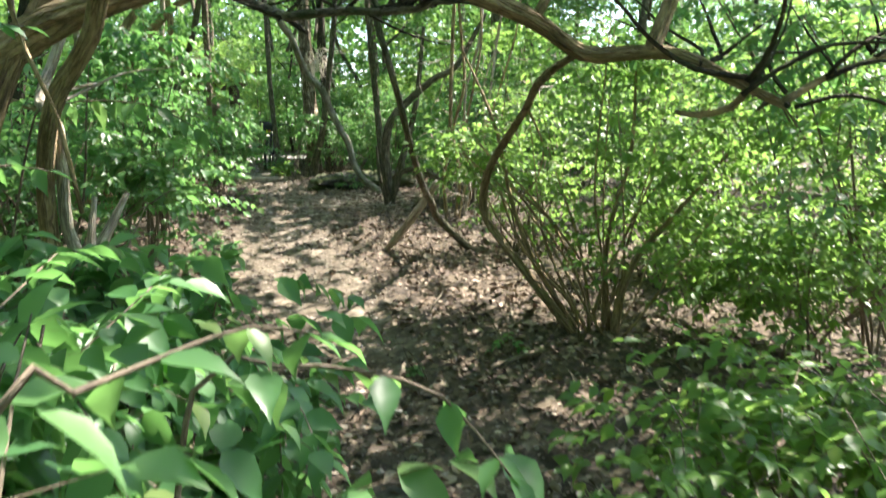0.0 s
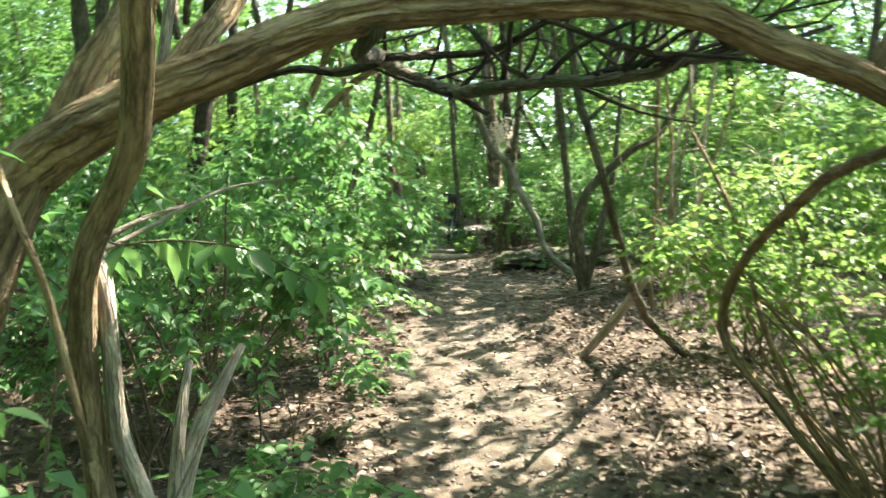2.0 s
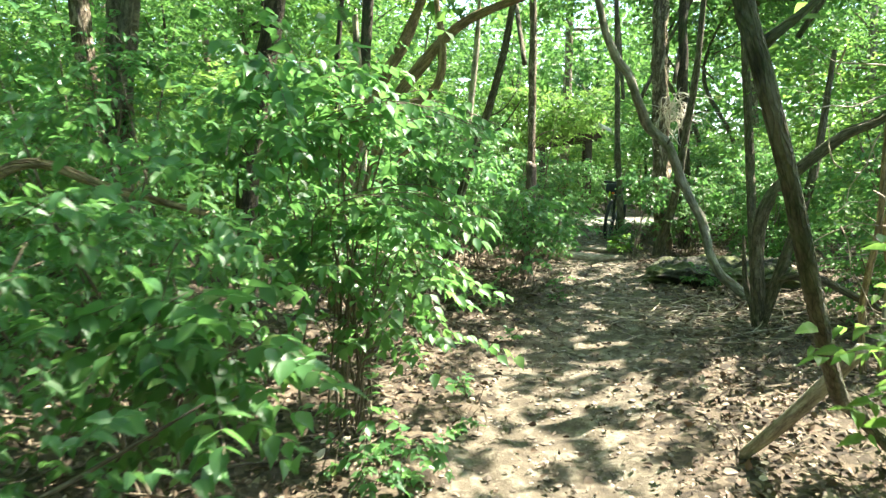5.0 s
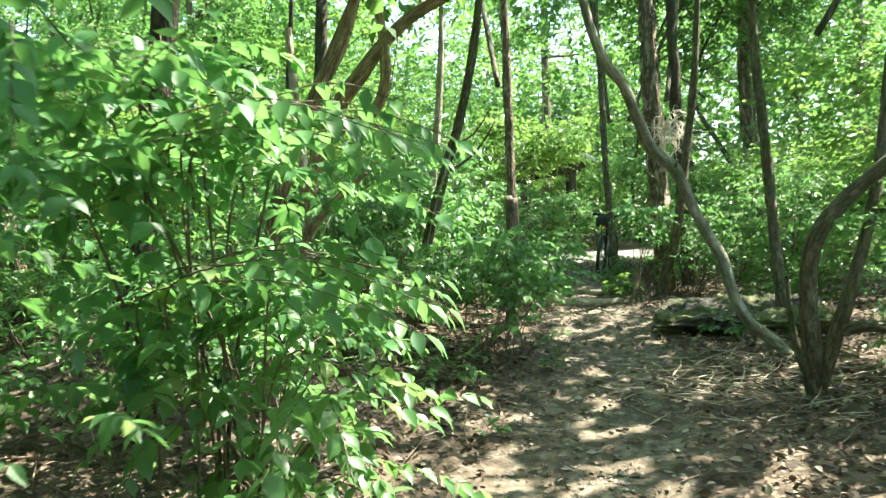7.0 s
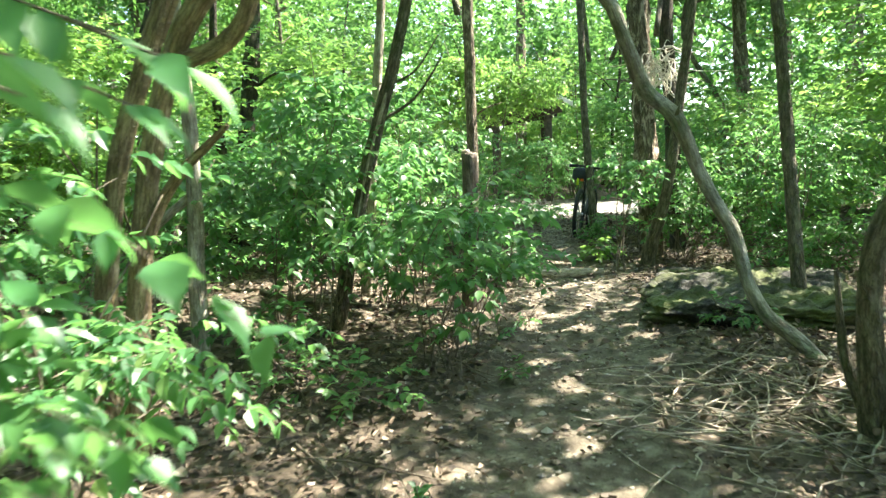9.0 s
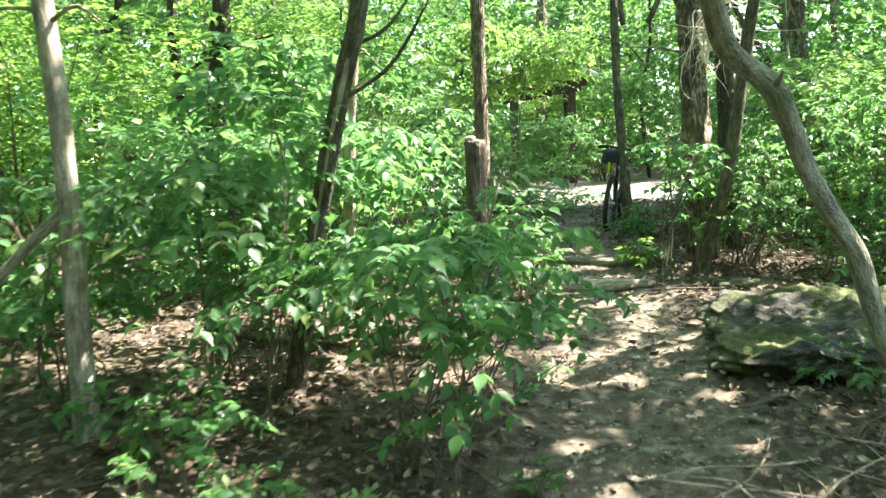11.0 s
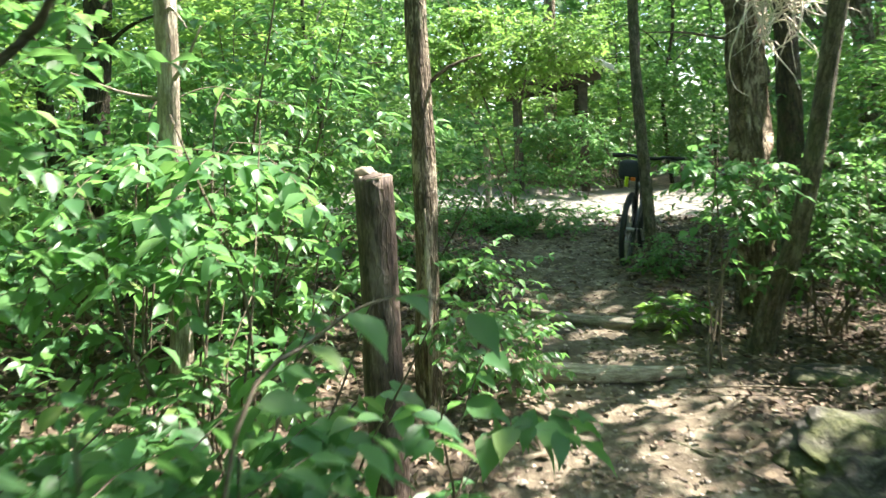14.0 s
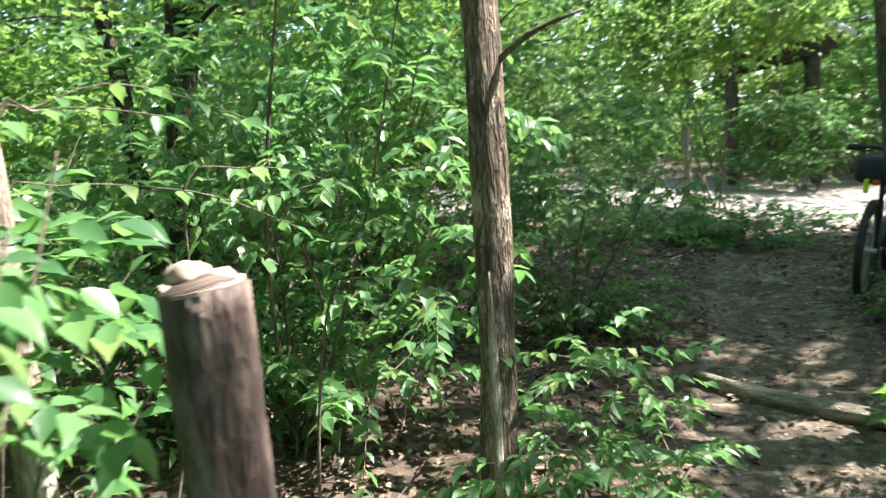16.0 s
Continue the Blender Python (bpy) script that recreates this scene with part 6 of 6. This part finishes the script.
def mid_wood():
    """Leafy boughs of the wood between the trail and the distance, in ragged clumps."""
    rng = np.random.default_rng(19)
    m, per = 1150, 85
    a = rng.uniform(math.radians(75), math.radians(262), m)
    R = rng.uniform(12.5, 25, m)
    cx, cy = -3 + R * np.cos(a), 12 + R * np.sin(a)
    cz = rng.uniform(.6, 7.5, m) + .8
    free = ~((cy > 19.5) & (cy < 29) & (cx > -13) & (cx < -1.0) & (cz < 4.6)) & (cx < -5.5 + np.maximum(0, cy - 20))
    cx, cy, cz = cx[free], cy[free], cz[free]
    m = len(cx)
    C = np.repeat(np.stack([cx, cy, cz], -1), per, 0)
    P = C + rng.normal(0, 1, C.shape) * np.array([.75, .75, .22])
    D = rng.normal(0, 1, P.shape) * np.array([1, 1, .4]) - np.array([0, 0, .25])
    N = rng.normal(0, .45, P.shape) + np.array([0, 0, 1.0])
    L = rng.uniform(.09, .2, len(P))
    v, f = leaf_data(P, D, N, L, L * .6, "small")
    q = 170
    C2 = np.stack([rng.uniform(.8, 9, q), rng.uniform(17.5, 28, q), rng.uniform(.9, 7.5, q)], -1)
    P2 = np.repeat(C2, per, 0)
    P2 = P2 + rng.normal(0, 1, P2.shape) * np.array([.7, .7, .25])
    D2 = rng.normal(0, 1, P2.shape) * np.array([1, 1, .4]) - np.array([0, 0, .25])
    N2 = rng.normal(0, .45, P2.shape) + np.array([0, 0, 1.0])
    L2 = rng.uniform(.09, .2, len(P2))
    v2, f2 = leaf_data(P2, D2, N2, L2, L2 * .6, "small")
    v, f = np.vstack([v, v2]), np.vstack([f, f2 + len(v)])
    tagged(mesh_object("wood_foliage", v, f.tolist(), LEAF_TREE, None, False), "dense green boughs of the wood behind the trail", "foliage", kind="stuff")


mid_wood()

def shade_canopy():
    """Ragged leaf clumps added high up to shade the wood, open over sunny places."""
    rng = np.random.default_rng(29)
    m, per = 430, 105
    C = np.stack([rng.uniform(-22, 9, m), rng.uniform(-5, 27, m), rng.uniform(7.4, 11, m)], -1)
    C = C[~((C[:, 0] > 2.2) & (C[:, 1] < 10))]
    P = np.repeat(C, per, 0)
    P = P + rng.normal(0, 1, P.shape) * np.array([.8, .8, .3])
    keep = np.ones(len(P), bool)
    for sx, sy, sz, r in SUNNY + LIT_FLOOR:
        h = P[:, 2] - sz
        keep &= np.hypot(P[:, 0] - sx - h * sun_dir.x / sun_dir.z, P[:, 1] - sy - h * sun_dir.y / sun_dir.z) > r
    P = P[keep]
    D = rng.normal(0, 1, P.shape) * np.array([1, 1, .4]) - np.array([0, 0, .2])
    N = rng.normal(0, .4, P.shape) + np.array([0, 0, 1.0])
    L = rng.uniform(.15, .29, len(P))
    v, f = leaf_data(P, D, N, L, L * .6, "small")
    v, f = open_gaps(v, f, np.zeros(3))
    tagged(mesh_object("canopy_foliage", v, f.tolist(), LEAF_TREE, None, False), "leaf clumps added high over the wood for shade", "foliage", kind="stuff")


shade_canopy()

# ---- floor of the wood ----
def litter(n, seed):
    rng = np.random.default_rng(seed)
    y = rng.uniform(-5, 21.5, n)
    d = rng.normal(0, 2.4, n)
    x = trail_x(y) + d
    keep = rng.random(n) < np.where(np.abs(d) < .5, .12, np.where(np.abs(d) < .8, .45, 1.0)) + (y < 4.5) * .5
    x, y = x[keep], y[keep]
    P = np.stack([x, y, ground_z(x, y) + 0.016 * smooth_noise(x, y, 3.1) + rng.uniform(.004, .03, len(x))], -1)
    D = rng.normal(0, 1, P.shape) * np.array([1, 1, .3])
    N = np.array([0, 0, 1.0]) + rng.normal(0, .45, P.shape)
    L = rng.uniform(.018, .058, len(x)) * np.where(rng.random(len(x)) < .12, 1.6, 1)
    v, f = leaf_data(P, D, N, L, L * rng.uniform(.45, .75, len(x)), "plain")
    tagged(mesh_object("leaf_litter", v, f.tolist(), LITTER_A, None, False), "dry brown fallen leaves lying on the ground", "leaf litter", kind="stuff")


litter(125000, 3)


def pebbles(n, seed):
    rng = np.random.default_rng(seed)
    y = rng.uniform(2.5, 20.5, n)
    x = trail_x(y) + rng.normal(0, .4, n)
    r = rng.uniform(.005, .016, n) * np.where(rng.random(n) < .06, 2.2, 1)
    ico = np.array([(0, 0, 1), (.9, 0, .3), (.28, .85, .35), (-.73, .53, .3), (-.73, -.53, .35), (.28, -.85, .3), (0, 0, -.6)])
    tri = [(0, 1, 2), (0, 2, 3), (0, 3, 4), (0, 4, 5), (0, 5, 1), (6, 2, 1), (6, 3, 2), (6, 4, 3), (6, 5, 4), (6, 1, 5)]
    v = ico[None] * (1 + rng.normal(0, .2, (n, 7, 1))) * r[:, None, None] * np.array([1, 1, .6])
    v = v + np.stack([x, y, ground_z(x, y) + .016 * smooth_noise(x, y, 3.1) + r * .2], -1)[:, None, :]
    f = (np.array(tri)[None] + (np.arange(n) * 7)[:, None, None]).reshape(-1, 3)
    tagged(mesh_object("pebbles", v.reshape(-1, 3), f.tolist(), ROCK_BIT, None, False), "small stones and crumbs of earth on the trail", "pebbles", kind="stuff")


pebbles(9000, 14)


def twigs_on_ground(n, seed):
    rng = np.random.default_rng(seed)
    specs = []
    for _ in range(n):
        y = rng.uniform(1, 20)
        x = float(trail_x(y)) + rng.choice([-1, 1]) * (.75 + abs(rng.normal(0, 2.0)))
        a, L = rng.uniform(0, 6.28), rng.uniform(.12, .7)
        pts = []
        for s in np.linspace(0, 1, 4):
            px, py = x + math.cos(a) * L * s + rng.normal(0, .015), y + math.sin(a) * L * s + rng.normal(0, .015)
            pts.append((px, py, gz(px, py) + .02 + rng.uniform(0, .02)))
        r = rng.uniform(.002, .007)
        specs.append((np.array(pts), [r, r, r * .8, r * .4]))
    v, f, uv = join_tubes(specs, 5, .2)
    tagged(mesh_object("fallen_twigs", v, f, TWIG, None, True, uv), "thin dry twigs scattered on the litter", "twigs", kind="stuff")


twigs_on_ground(900, 8)


def brush_pile(x0, y0, n, seed):
    rng = np.random.default_rng(seed)
    specs = []
    for _ in range(n):
        x, y = x0 + rng.normal(0, .38), y0 + rng.normal(0, .42)
        a, L, lift = rng.uniform(0, 6.28), rng.uniform(.2, .75), rng.uniform(.01, .1)
        pts = []
        for t in np.linspace(0, 1, 4):
            px, py = x + math.cos(a) * L * t + rng.normal(0, .02), y + math.sin(a) * L * t + rng.normal(0, .02)
            pts.append((px, py, gz(px, py) + .012 + lift * t))
        r = rng.uniform(.002, .006)
        specs.append((np.array(pts), [r, r, r * .8, r * .4]))
    v, f, uv = join_tubes(specs, 5, .2)
    tagged(mesh_object("brush_pile", v, f, DEADWOOD, None, True, uv), "loose pile of dry grey twigs beside the forked tree", "twigs", kind="stuff")


brush_pile(-1.05, 10.75, 130, 18)


def log(label, pts, rad, mat, name="log", category="log"):
    root = thing(name, pts[0], label, category)
    limb("stem", pts, rad, mat, root, 12, .05, .08, len(label), .04)
    return root


def lying(xs_ys, lift):
    return [(x, y, gz(x, y) + lift) for x, y in xs_ys]


boulder("rock", (-.22, 2.95, gz(-.22, 2.95)), (.12, .08, .035), 5.5, "flat brown stone sunk in the trail", 8)
log("pale barkless stick propped against the sapling", [(-.56, 7.62, gz(-.56, 7.62)), (-.38, 7.5, .63), (-.22, 7.4, .84), (-.08, 7.25, 1.05)], [.03, .034, .036, .03], DEADWOOD, "fallen_branch", "branch")
log("weathered root crossing the trail like a step", lying([(-3.75, 14.5), (-3.5, 14.62), (-3.15, 14.75), (-2.8, 14.86)], .045), [.03, .06, .058, .03], DEADWOOD, "root", "root")
log("exposed root lying across the trail", lying([(-4.2, 16.1), (-3.8, 15.98), (-3.4, 15.92), (-3.0, 15.84)], .04), [.025, .052, .05, .025], BARK_PALE, "root", "root")
log("gnarled root slanting along the trail", lying([(-2.75, 14.0), (-2.55, 13.85), (-2.3, 13.63)], .0), [.012, .02, .012], BARK, "root", "root")
log("thin root crossing the worn trail", lying([(-3.2, 13.3), (-2.9, 13.2), (-2.6, 13.25)], .0), [.012, .02, .01], BARK, "root", "root")
log("dead brown branch lying on the bank", lying([(-2.3, 2.5), (-1.9, 2.95), (-1.5, 3.4), (-1.3, 3.7)], .09), [.045, .04, .034, .018], BARK_TAN, "fallen_branch", "branch")
log("dead brown branch jutting out of the hedge", [(-3.5, 5.3, gz(-3.5, 5.3)), (-3.3, 5.5, 1.35), (-3.1, 5.7, 1.74), (-2.84, 5.96, 1.65), (-2.55, 6.25, 1.54)], [.024, .022, .021, .019, .012], BARK_TAN, "fallen_branch", "branch")
log("pale forked dead sapling stub", [(-1.37, 3.25, gz(-1.37, 3.25) - .03), (-1.38, 3.3, .72), (-1.36, 3.38, .95), (-1.33, 3.46, 1.07), (-1.29, 3.54, 1.19)], [.03, .027, .024, .019, .011], DEADWOOD, "dead_sapling", "sapling")
log("pale dead sapling stub", [(-1.33, 3.19, gz(-1.33, 3.19) - .03), (-1.33, 3.19, .7), (-1.3, 3.2, 1.03), (-1.315, 3.29, 1.19)], [.022, .02, .017, .01], DEADWOOD, "dead_sapling", "sapling")
log("grey stick on the litter beside the shrub", lying([(.2, 4.25), (.42, 4.45), (.6, 4.55)], .03), [.012, .013, .006], TWIG, "fallen_branch", "branch")
log("dry grey branch angled up from the litter", [(-3.6, 10.3, gz(-3.6, 10.3)), (-3.85, 10.35, .9), (-4.1, 10.45, 1.05)], [.012, .01, .005], TWIG, "fallen_branch", "branch")
log("fallen grey branch on the wood floor", lying([(-5.2, 12.3), (-4.6, 12.1), (-4.1, 12.2)], .04), [.03, .03, .015], BARK, "fallen_branch", "branch")
